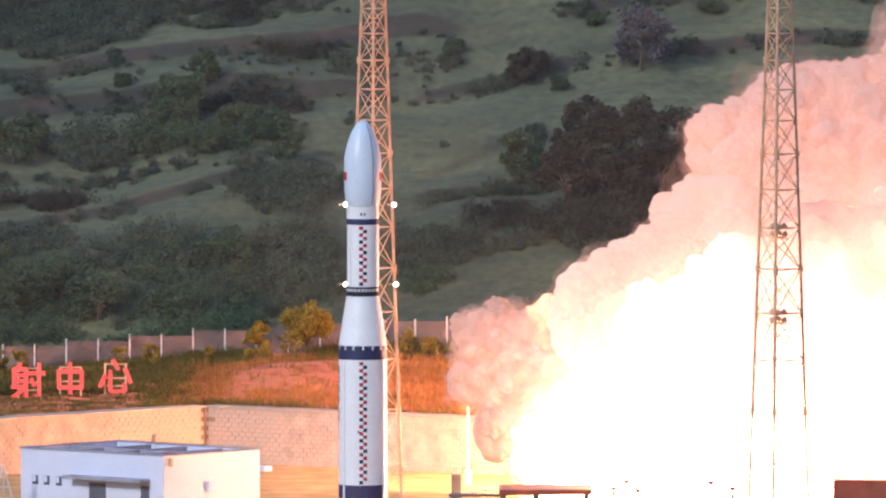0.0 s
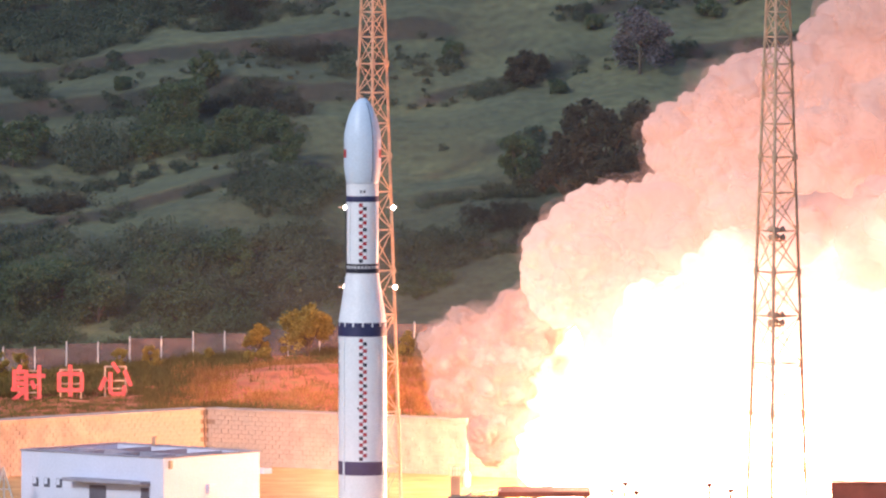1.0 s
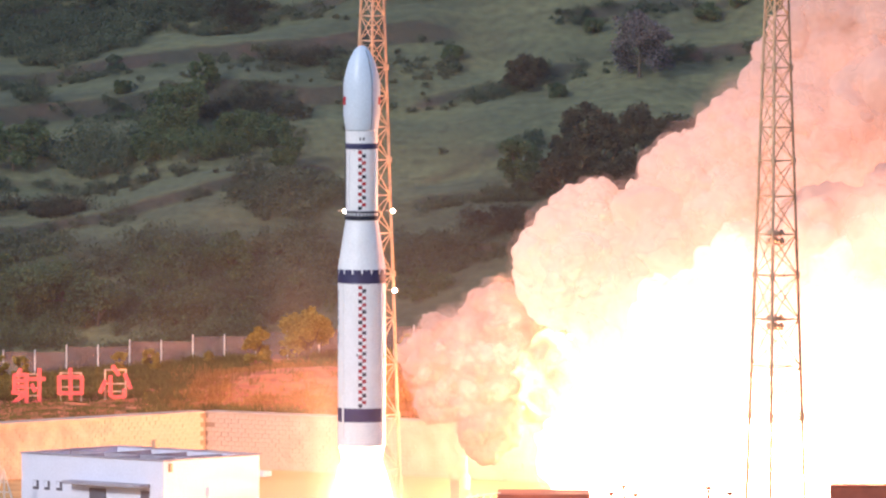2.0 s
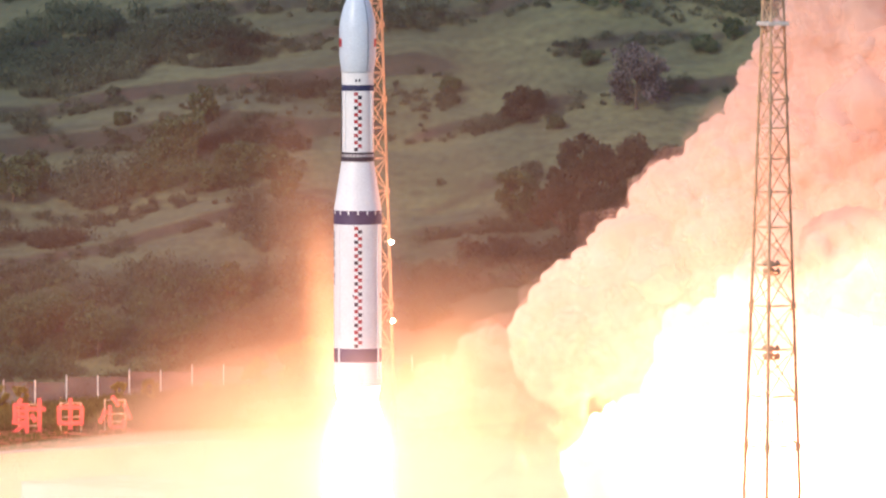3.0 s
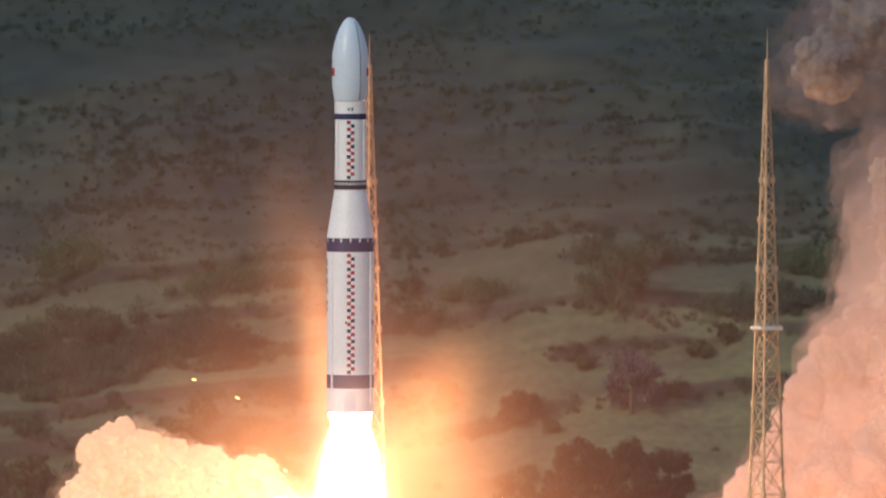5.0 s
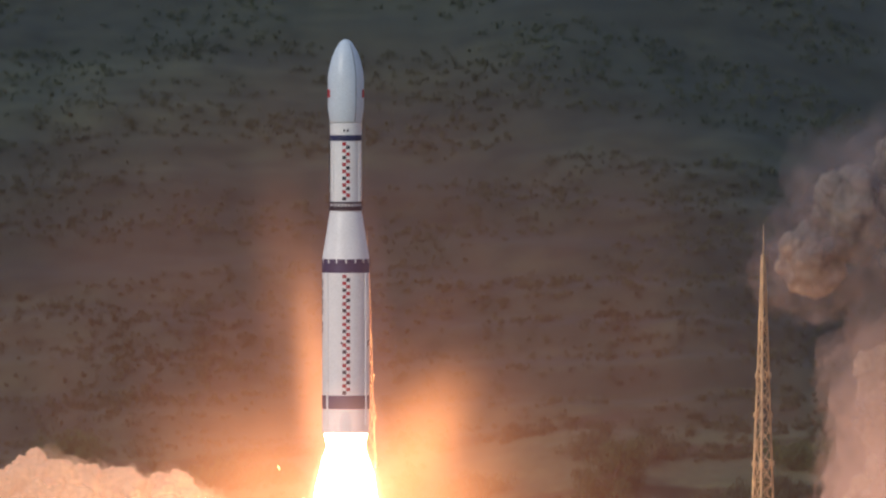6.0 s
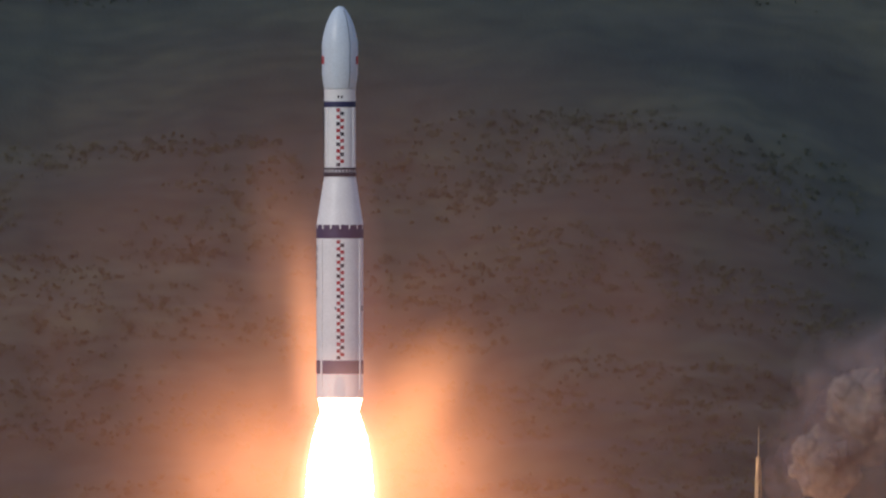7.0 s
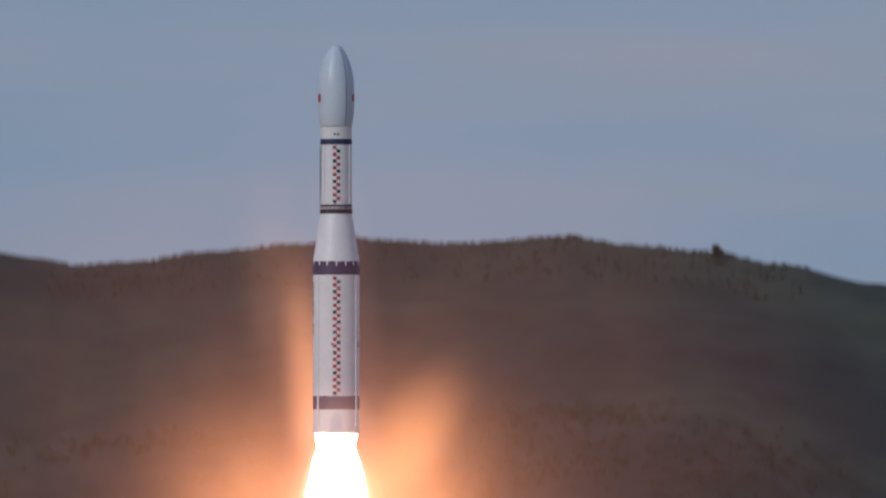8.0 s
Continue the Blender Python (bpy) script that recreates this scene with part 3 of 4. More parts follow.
scrub("hill_scrub", "low grey-green scrub scattered over the terraced hillside", 900, LEAF_HILL, on_hill, 0.42, 0.1, 24, 3)
scrub("bank_scrub", "dark scrub growing along the terrace banks", 900, LEAF_DARK, on_banks, 0.55, 0.1, 36, 10)
scrub("dark_thicket", "dark green thickets in the gullies of the hillside", 1000, LEAF_DARK, patches(DARK_AREAS), 1.1, 0.12, 64, 7)
scrub("green_thicket", "green thickets on the terraces", 430, LEAF_GREEN, patches(GREEN_AREAS), 1.2, 0.11, 76, 8)
scrub("brown_scrub", "brownish scrub on the terrace edges and under the grove", 230, LEAF_BROWN, patches(BROWN_AREAS), 1.0, 0.11, 60, 9)
scrub("grove_undergrowth", "dark brown undergrowth under the grove of tall trees", 70, LEAF_BROWN, patches([(8.5, 18.5, 134, 141)]), 2.1, 0.15, 130, 14)
scrub("upland_scrub", "low dull green scrub on the upper slope", 4800, LEAF_UPLAND, on_upland, 0.4, 0.1, 9, 24)
scrub("ridge_scrub", "low bushes along the ridge", 700, LEAF_UPLAND, on_crest, 0.16, 0.08, 12, 4)
scrub("foot_scrub", "green thicket at the foot of the hill", 190, LEAF_GREEN, at_foot, 0.95, 0.11, 70, 5)


def olive_share(x, y):
    """How much of the bank's grass is still green at a place: by the fence, by the sign and along the wall's top."""
    return max(step(-17.5, -21, x), step(99, 106, y), 1 - step(2.5, 4.5, y - wall_line(x))) * (0.75 if x > -2 else 1.0)


def bank_grass(name, label, count, mat, seed, green, low, tall):
    """Tufts of upright blades over the bank."""
    rnd = random.Random(seed)
    verts, faces = [], []
    made = 0
    while made < count:
        x, y = on_bank(rnd)
        if x is None or (rnd.random() < olive_share(x, y)) != green:
            continue
        made += 1
        z = height(x, y) - 0.05
        high = rnd.uniform(low, tall) * (0.4 if x < -22.5 and y < 88 else 1.0)
        for _ in range(14):
            bx, by = x + rnd.gauss(0, 0.26), y + rnd.gauss(0, 0.26)
            lx, ly = rnd.gauss(0, 0.3) * high, rnd.gauss(0, 0.3) * high
            a = rnd.random() * math.pi
            wx, wy = 0.03 * math.cos(a), 0.03 * math.sin(a)
            h = high * rnd.uniform(0.4, 1.1)
            i = len(verts)
            verts += [(bx - wx, by - wy, z), (bx + wx, by + wy, z), (bx + wx * 0.4 + lx, by + wy * 0.4 + ly, z + h), (bx - wx * 0.4 + lx, by - wy * 0.4 + ly, z + h * 0.94)]
            faces.append((i, i + 1, i + 2, i + 3))
    me = bpy.data.meshes.new(name)
    me.from_pydata(verts, [], faces)
    me.materials.append(mat)
    return tagged(new(name, me), label, "grass", kind="stuff")


bank_grass("dry_grass", "dry orange grass on the bank above the wall", 2900, GRASS_DRY, 6, False, 0.25, 0.7)
bank_grass("olive_grass", "olive grass and weeds on the bank by the fence and sign", 4200, GRASS_OLIVE, 16, True, 0.25, 0.75)


def aerial_haze():
    # one added shell stands in for the blue haze of distance
    bm = bmesh.new()
    bmesh.ops.create_icosphere(bm, subdivisions=4, radius=1.0)
    for v in bm.verts:
        v.co = Vector((v.co.x * 320, v.co.y * 160, v.co.z * 210))
    ob = part("aerial_haze", bm, aerial_haze_mat("aerial_haze_tint", (0.52, 0.67, 0.88), 0.023), None, "thin shell painting bluish aerial haze over the hillside", smooth=True)
    ob.location = (0, 278, 20)
    return tagged(ob, category="mist", kind="structure")


aerial_haze()


# ---- rocket ----
R1, R2, RF = 1.675, 1.125, 1.29


def rocket():
    r = empty("rocket", "white two-stage launch rocket with navy bands and red checks", "rocket")
    stage1 = part("first_stage", lathe([(1.55, 0.0), (R1, 0.05), (R1, 12.4)], 64), ROCKET_WHITE, r, smooth=False)
    part("aft_band", lathe([(R1, 1.75), (R1 + 0.012, 1.75), (R1 + 0.012, 2.7), (R1, 2.7)], 64), NAVY, stage1)
    part("forward_band", lathe([(R1, 11.42), (R1 + 0.012, 11.42), (R1 + 0.012, 12.38), (R1, 12.38)], 64), NAVY, stage1)
    cone = part("interstage_cone", lathe([(R1, 12.4), (1.66, 12.5), (1.14, 15.75), (1.14, 15.8)], 64), ROCKET_WHITE, r, "white tapered interstage")
    stage2 = part("second_stage", lathe([(R2, 15.8), (R2, 22.05)], 64), ROCKET_WHITE, r)
    part("separation_ring", lathe([(R2, 15.82), (R2 + 0.045, 15.82), (R2 + 0.045, 16.12), (R2, 16.12)], 64), DARK, stage2)
    part("cable_ring", lathe([(R2, 16.32), (R2 + 0.03, 16.32), (R2 + 0.03, 16.46), (R2, 16.46)], 64), DARK, stage2)
    part("upper_band", lathe([(R2, 20.78), (R2 + 0.015, 20.78), (R2 + 0.015, 21.18), (R2, 21.18)], 64), NAVY, stage2)
    fairing = part("payload_fairing", lathe([(1.12, 22.05), (1.15, 22.19), (1.24, 22.81), (RF, 23.15), (RF, 25.23), (1.25, 25.57), (1.14, 26.13), (0.98, 26.70), (0.76, 27.23), (0.5, 27.68), (0.33, 27.87), (0.16, 27.97), (0.05, 27.98)], 64), FAIRING_SKY_WHITE, r, "white ogive nose fairing with the sky's blue painted in", smooth=True)
    # seams of the fairing follow its outline
    prof = [(1.15, 22.19), (1.24, 22.81), (RF, 23.15), (RF, 25.23), (1.25, 25.57), (1.14, 26.13), (0.98, 26.70), (0.76, 27.23), (0.5, 27.68)]
    for ang in (34, 214):
        bm = bmesh.new()
        a = radians(ang - 90)
        side = Vector((-math.sin(a), math.cos(a), 0)) * 0.025
        pts = [(Vector((q * math.cos(a), q * math.sin(a), z)), Vector((math.cos(a), math.sin(a), 0))) for q, z in prof]
        ring = []
        for p, o in pts:
            ring.append([bm.verts.new(p - side), bm.verts.new(p - side + o * 0.02), bm.verts.new(p + side + o * 0.02), bm.verts.new(p + side)])
        for lo, hi in zip(ring, ring[1:]):
            for i in range(3):
                bm.faces.new((lo[i], lo[i + 1], hi[i + 1], hi[i]))
        part("seam", bm, GREY_LINE, fairing)
    for a0 in (-93, 62):
        part("flag_panel", patch_on(RF, 23.85, 24.42, a0, a0 + 34, 0.012, 6), RED, fairing, "red flag panel")
    for a0 in (-8, 4):
        part("vent", patch_on(R2, 21.42, 21.6, a0, a0 + 6, 0.03), DARK, stage2)
    # red and dark checks down the front
    for radius, z0, z1, owner in ((R1, 2.78, 11.36, stage1), (R2, 16.55, 20.75, stage2)):
        n = int((z1 - z0) / 0.243)
        half = math.degrees(0.27 / radius)
        for k in range(n):
            left = k % 2 == 0
            z = z0 + k * 0.243
            a0 = (-half if left else 0) + 1.5
            part("check", patch_on(radius, z, z + 0.243, a0, a0 + half, 0.01, 2), RED if k % 3 else DARK, owner)
    # cable ducts along the tank
    for ang in (-50, 58, 140, 230):
        a = radians(ang - 90)
        m = Matrix.Rotation(a, 4, "Z")
        part("cable_duct", box(R1 - 0.02, R1 + 0.07, -0.09, 0.09, 0.6, 11.4, m, 0.02), ROCKET_WHITE, stage1)
        part("cable_duct", box(R2 - 0.02, R2 + 0.06, -0.07, 0.07, 16.5, 20.75, m, 0.02), ROCKET_WHITE, stage2)
    for k, (dz, hh) in enumerate(((10.4, 0.5), (9.75, 0.5), (9.1, 0.5), (8.45, 0.5), (7.6, 0.35), (7.15, 0.35))):
        part("lettering_bar", patch_on(R1, dz, dz + hh, -82, -73, 0.01, 3), GREY_LINE, stage1)
    # dark strip paints the tank's shadow side along with its cable duct
    part("edge_shade_strip", patch_on(R2, 16.5, 20.7, -88, -74, 0.05), DARK, stage2, "dark strip for the tank's shadow side and cable duct")
    part("access_panel", patch_on(R1, 6.2, 6.6, 66, 72, 0.02), DARK, stage1)
    part("access_panel", patch_on(R1, 6.35, 6.5, -12, -8, 0.02), DARK, stage1)
    for k in range(7):
        a = -70 + k * 23
        part("fitting", patch_on(R1, 12.1, 12.38, a, a + 4, 0.035), ROCKET_WHITE, stage1)
    for k in range(14):
        a = -80 + k * 12
        part("latch", patch_on(R2, 15.9 + 0.03 * (k % 3), 16.3, a, a + 3.5, 0.09), DARK, stage2)
    for k in range(4):
        a = math.pi / 4 + k * math.pi / 2
        m = Matrix.Translation((0.75 * math.cos(a), 0.75 * math.sin(a), 0))
        bm = lathe([(0.62, -0.75), (0.6, -0.7), (0.42, -0.25), (0.25, 0.02)], 20)
        bmesh.ops.transform(bm, matrix=m, verts=bm.verts)
        part("engine_nozzle", bm, DULL_STEEL, stage1)
    return r


ROCKET = rocket()


def flame():
    f = empty("exhaust_flame", "white-hot rocket exhaust flame under the engines", "flame")
    prof = [(1.36, -1.0), (1.62, -1.7), (1.95, -2.8), (2.2, -4.2), (2.4, -6.0), (2.46, -8), (2.5, -11), (2.45, -14), (2.2, -17), (1.7, -20), (1.2, -22.5), (0.2, -24)]
    part("flame_root", lathe([(1.34, -1.05), (1.42, -0.6), (1.55, -0.06)], 40), FLAME, f, smooth=True)
    core = lathe(prof[::-1], 40)
    for v in core.verts:
        if v.co.z < -1.2:
            s = 1 + 0.05 * noise.noise(v.co * 0.9)
            v.co.x *= s
            v.co.y *= s
    part("flame_core", core, FLAME, f, smooth=True)
    # bloom round the flame, painted with two emissive shells
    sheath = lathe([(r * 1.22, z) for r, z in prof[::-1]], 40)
    part("flame_sheath", sheath, glow_veil_mat("flame_sheath_glow", (1.0, 0.68, 0.46), 1.7, 0.7, 2.9, 2.0), f, "emissive shell painting the flame's soft yellow bloom", smooth=True)
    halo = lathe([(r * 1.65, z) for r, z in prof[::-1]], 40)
    part("flame_halo", halo, glow_veil_mat("flame_halo_glow", (1.0, 0.52, 0.32), 1.0, 0.5, 4.0, 2.4), f, "emissive shell painting an orange halo round the flame", smooth=True)
    return f


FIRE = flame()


def veil(name, owner, at, size, color, strength, alpha, fall, dusty=False):
    """One rounded shell whose lit look is emission put into its material."""
    bm = bmesh.new()
    bmesh.ops.create_icosphere(bm, subdivisions=5, radius=1.0)
    for v in bm.verts:
        v.co = Vector((v.co.x * size[0], v.co.y * size[1], v.co.z * size[2]))
    ob = part(name, bm, glow_veil_mat(name + "_veil", color, strength, alpha, size[1], fall, dusty), owner, smooth=True)
    ob.location = at
    return ob


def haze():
    """Glow round the flame painted as emissive shells: two lobes beside it, a streak up the tank's side, a wide dim
    glow.
    """
    h = empty("flame_glow", "emissive shells painting the orange glow around the exhaust", "haze")
    # these two hang before the rocket and wash painted glow over its bands
    veil("glow_body", h, (0, -9.6, 0.6), (3.4, 2.0, 3.6), (1.0, 0.5, 0.34), 0.7, 0.3, 3.6)
    veil("glow_body", h, (0, -12, 1.0), (4.0, 2.5, 20), (1.0, 0.42, 0.4), 0.5, 0.14, 2.4)
    veil("glow_body", h, (0, -3, -8.5), (6.0, 4, 14), (1.0, 0.43, 0.26), 0.55, 0.8, 4.6)
    wing = veil("glow_body", h, (4.6, 2, -1.4), (4.2, 4, 10), (1.0, 0.37, 0.15), 0.85, 0.5, 5.0)
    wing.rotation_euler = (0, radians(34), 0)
    lobe = veil("glow_body", h, (4.2, 2, -6.5), (10.5, 6, 15), (1.0, 0.36, 0.155), 1.0, 0.6, 7.0)
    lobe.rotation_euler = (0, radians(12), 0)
    lobe = veil("glow_body", h, (-4.6, 2, -7.5), (12, 6, 15), (1.0, 0.36, 0.155), 1.0, 0.6, 7.0)
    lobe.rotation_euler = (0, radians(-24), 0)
    streak = veil("glow_body", h, (-1.9, 2, 3.0), (2.8, 2.0, 12.5), (1.0, 0.38, 0.16), 0.7, 0.7, 6.5)
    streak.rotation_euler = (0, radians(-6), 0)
    streak = veil("glow_body", h, (-3.6, 4, 8.5), (4.6, 3, 14), (1.0, 0.4, 0.22), 0.4, 0.3, 6.5)
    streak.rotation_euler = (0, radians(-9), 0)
    veil("glow_body", h, (0, 5, -10.5), (24, 8, 22), (1.0, 0.34, 0.14), 0.64, 0.6, 5.0)
    veil("glow_body", h, (0, 10, -8), (46, 14, 38), (1.0, 0.33, 0.19), 0.36, 0.24, 3.2)
    return h


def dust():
    """Dust that rolls out low over the pad; its firelight is emission put into the shells."""
    d = empty("glowing_pad_dust", "dust low over the pad with cream firelight painted as emission", "dust")
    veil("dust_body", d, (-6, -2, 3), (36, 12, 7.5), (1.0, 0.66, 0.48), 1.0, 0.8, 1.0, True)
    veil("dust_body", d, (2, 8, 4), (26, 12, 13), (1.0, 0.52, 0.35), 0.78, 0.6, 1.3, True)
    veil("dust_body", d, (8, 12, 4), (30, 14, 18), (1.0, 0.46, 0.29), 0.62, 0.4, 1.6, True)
    return d


DUST = dust()
FLAME_GLOW = haze()


# ---- lattice masts ----
def mast(name, label, x, y, top, base_half, steel, turn, lamps):
    """A tapering three-legged lattice mast with braces, joint plates and a spike."""
    t = empty(name, label, "lattice mast", "lattice masts", pose(x, y, 0, 0, 0.2, 0) @ pose(0, 0, 0, 0, 0, turn))
    tip = top - 1.6

    def leg(k, z):
        r = base_half * (1 - z / tip) + 0.1
        a = k * math.tau / 3
        return Vector((r * math.cos(a), r * math.sin(a), z))

    for k in range(3):
        part("leg", add_rod(bmesh.new(), leg(k, 0), leg(k, tip - 0.6), 0.135, 0.07, 8), steel, t)
    part("spike", add_rod(bmesh.new(), (0, 0, tip - 1.2), (0, 0, top), 0.07, 0.015, 6), steel, t)
    z = 0.0
    level = 0
    while z < tip - 1.5:
        wide = base_half * 1.73 * (1 - z / tip) + 0.2
        dz = max(0.9, wide * 0.95)
        z2 = min(z + dz, tip - 0.6)
        for k in range(3):
            j = (k + 1) % 3
            rods = [(leg(k, z2), leg(j, z2), 0.045)]
            if wide > 1.4:
                rods += [(leg(k, z), leg(j, z2), 0.042), (leg(j, z), leg(k, z2), 0.042)]
            elif (level + k) % 2:
                rods += [(leg(k, z), leg(j, z2), 0.055)]
            else:
                rods += [(leg(j, z), leg(k, z2), 0.055)]
            for a, b, r in rods:
                part("brace", add_rod(bmesh.new(), a, b, r, None, 5), steel, t)
        if level % 3 == 1 and wide > 0.9:
            for k in range(3):
                p = leg(k, z2)
                part("joint", add_rod(bmesh.new(), p - Vector((0, 0, 0.2)), p + Vector((0, 0, 0.2)), 0.19, 0.19, 10), steel, t)
        z = z2
        level += 1
    for zl in lamps:
        high = zl > 30
        half = 0.85 if high else 0.45
        deck = part("lamp_deck", box(-half, half, -half - 0.2, half, zl - 0.1, zl + (0.15 if high else -0.02), None, 0.02), BRIGHT_STEEL if high else steel, t)
        for i in range(0 if high else 6):
            bm = lathe([(0.1, 0), (0.17, 0.05), (0.22, 0.32), (0.05, 0.34)], 10)
            bmesh.ops.transform(bm, matrix=pose(-0.75 + 0.33 * (i % 3) * 1.1, -0.75, zl + 0.15 + 0.5 * (i // 3), 70 - 15 * (i % 2), 0, 30 * (i % 3) - 30), verts=bm.verts)
            part("floodlight", bm, steel, deck)
    return t


mast("lattice_mast", "orange-lit steel lattice mast with floodlights, behind the rocket", -5.0, 12.0, 58.9, 2.38, STEEL, 30, ())
mast("lattice_mast", "grey-brown steel lattice mast with lamp decks, beside the smoke", 23.4, 10.0, 59.3, 2.38, DULL_STEEL, 23, (14.2, 20.2, 37.9))


def floodlight(x, y, z):
    f = empty("floodlight", "lit white floodlight on the lattice mast", "floodlight", "floodlights", pose(x, y, z))
    part("lamp_glass", lathe([(0.03, -0.13), (0.11, -0.08), (0.13, 0.0), (0.11, 0.08), (0.03, 0.13)], 12), LAMP_GLOW, f)
    part("housing", box(-0.16, 0.16, 0.13, 0.4, -0.17, 0.17, None, 0.03), DULL_STEEL, f)
    part("bracket", add_rod(bmesh.new(), (-0.5, 0.4, 0), (0.3, 0.4, 0), 0.05), STEEL, f)
    return f


for fx, fz in ((-3.42, 22.4), (-3.3, 16.8), (-6.8, 22.4), (-6.8, 16.8)):
    floodlight(fx, 11.0, fz)


# ---- service building ----
def building():
    b = empty("service_building", "flat-roofed white service building with grey roof parapet", "building", at=pose(-19.7, 18.0, 0, 0, 0, 138))
    # local x runs along the long front, local y along the short side
    L, W, Hh = 13.9, 10.0, 4.25
    part("wall_front", box(0, L, -0.25, 0, 0, Hh), WHITE_WALL, b)
    part("wall_back", box(0, L, -W, -W + 0.25, 0, Hh), WHITE_WALL, b)
    part("wall_side", box(0, 0.25, -W + 0.25, -0.25, 0, Hh), WHITE_WALL, b)
    part("wall_side", box(L - 0.25, L, -W + 0.25, -0.25, 0, Hh), WHITE_WALL, b)
    roof = part("roof", box(0.25, L - 0.25, -W + 0.25, -0.25, Hh - 0.75, Hh - 0.6), ROOF_GREY, b, "grey recessed roof deck")
    for k in (1, 2, 3):
        part("roof_beam", box(L * k / 4 - 0.15, L * k / 4 + 0.15, -W + 0.3, -0.3, Hh - 0.6, Hh - 0.05), PARAPET, roof)
    part("roof_beam", box(0.3, L - 0.3, -W * 0.52, -W * 0.48, Hh - 0.6, Hh - 0.03), PARAPET, roof)
    cap = part("parapet", box(-0.08, L + 0.08, -0.3, 0.08, Hh, Hh + 0.12, None, 0.02), PARAPET, b, "dark grey parapet cap")
    part("parapet", box(-0.08, L + 0.08, -W - 0.08, -W + 0.3, Hh, Hh + 0.12, None, 0.02), PARAPET, b)
    part("parapet", box(-0.08, 0.3, -W + 0.3, -0.3, Hh, Hh + 0.12, None, 0.02), PARAPET, b)
    part("parapet", box(L - 0.3, L + 0.08, -W + 0.3, -0.3, Hh, Hh + 0.12, None, 0.02), PARAPET, b)
    part("canopy", box(1.3, 8.9, 0, 1.1, 2.35, 2.6, None, 0.03), PARAPET, b, "grey entrance canopy slab")
    part("door", box(5.6, 7.2, 0, 0.05, 0, 2.1), WINDOW_DARK, b)
    part("door", box(1.4, 2.2, 0, 0.05, 0, 2.1), WINDOW_DARK, b)
    for wx in (9.9, 11.1, 12.2):
        w = part("window", box(wx, wx + 0.55, 0, 0.04, 1.75, 2.4), WINDOW_DARK, b)
        part("window_frame", box(wx + 0.2, wx + 0.5, 0.04, 0.07, 1.95, 2.38), WHITE_WALL, w)
    part("wall_box", box(-0.3, 0, -5.3, -4.4, 1.55, 2.25, None, 0.03), WHITE_WALL, b, "white electrical box")
    part("spotlight", box(-0.25, 0, -0.7, -0.45, 3.5, 4.1, None, 0.03), DULL_STEEL, b)
    part("side_arm", box(-0.4, 0.5, -W - 0.9, -W, 2.7, 3.1, None, 0.03), WHITE_WALL, b)
    part("roof_vent", box(9.6, 9.95, -W + 0.3, -W + 0.6, Hh + 0.1, Hh + 0.7, None, 0.03), DULL_STEEL, roof)
    return b


building()


# ---- sign: three characters on frames ----
def bar(bm, x0, z0, x1, z1, w=0.31, d=0.2, back=0.0):
    """A stroke from (x0, z0) to (x1, z1), of a flat letter."""
    a = math.atan2(z1 - z0, x1 - x0)
    ln = math.hypot(x1 - x0, z1 - z0)
    add_box(bm, -w * 0.3, ln + w * 0.3, -d / 2, d / 2, -w / 2, w / 2, Matrix.Translation((x0, back, z0)) @ Matrix.Rotation(-a, 4, "Y"))


def sign(kind, x, y, z):
    s = empty("sign_letter", "red sign character on a pale steel frame on the bank", "sign", "red sign characters", pose(x, y, z))
    strokes = {
        "zhong": [(-0.85, 1.95, 0.85, 1.95), (-0.85, 0.75, 0.85, 0.75), (-0.85, 1.95, -0.85, 0.75), (0.85, 1.95, 0.85, 0.75), (0, 2.55, 0, -0.1)],
        "xin": [(-0.75, 1.4, -1.1, 0.6), (-0.35, 1.75, -0.35, 0.35), (-0.35, 0.2, 0.65, 0.2), (0.65, 0.2, 0.7, 0.75), (-0.15, 2.5, 0.25, 1.9), (0.75, 1.9, 1.15, 0.9)],
        "she": [(-0.6, 2.6, -0.75, 2.3), (-1.05, 2.2, -0.15, 2.2), (-1.05, 2.2, -1.05, 0.9), (-0.15, 2.2, -0.15, 0.0), (-1.05, 1.75, -0.15, 1.75), (-1.05, 1.32, -0.15, 1.32), (-1.2, 0.88, -0.1, 0.88), (-0.2, 0.8, -1.15, 0.1), (0.05, 1.9, 1.2, 1.9), (0.82, 2.6, 0.82, 0.05), (0.82, 0.02, 0.45, 0.15), (0.25, 1.45, 0.45, 1.0)],
        "fa": [(0.1, 2.4, -0.4, 1.6), (-0.9, 1.7, 0.9, 1.7), (0.0, 1.6, -0.9, 0.0), (-0.2, 1.1, 0.7, 1.1), (0.6, 1.1, -0.2, 0.1), (-0.1, 0.9, 0.95, 0.0)],
    }[kind]
    bm = bmesh.new()
    for k, st in enumerate(strokes):
        bar(bm, *st, back=0.008 * k)
    part("character", bm, SIGN_RED, s, "red sheet-metal character")
    fr = bmesh.new()
    for px in (-0.75, 0.8):
        add_rod(fr, (px, 0.25, -0.8), (px, 0.25, 2.3), 0.075)
    for pz in (0.0, 0.62, 1.2, 2.25):
        add_rod(fr, (-0.75, 0.25, pz), (0.8, 0.25, pz), 0.06)
    part("frame", fr, SIGN_FRAME, s, "pale steel support frame")
    return s


for kind, sx in (("fa", -34.5), ("she", -31.0), ("zhong", -27.85), ("xin", -24.5)):
    sy = 86.0
    sign(kind, sx, sy, height(sx, sy) - 0.05)


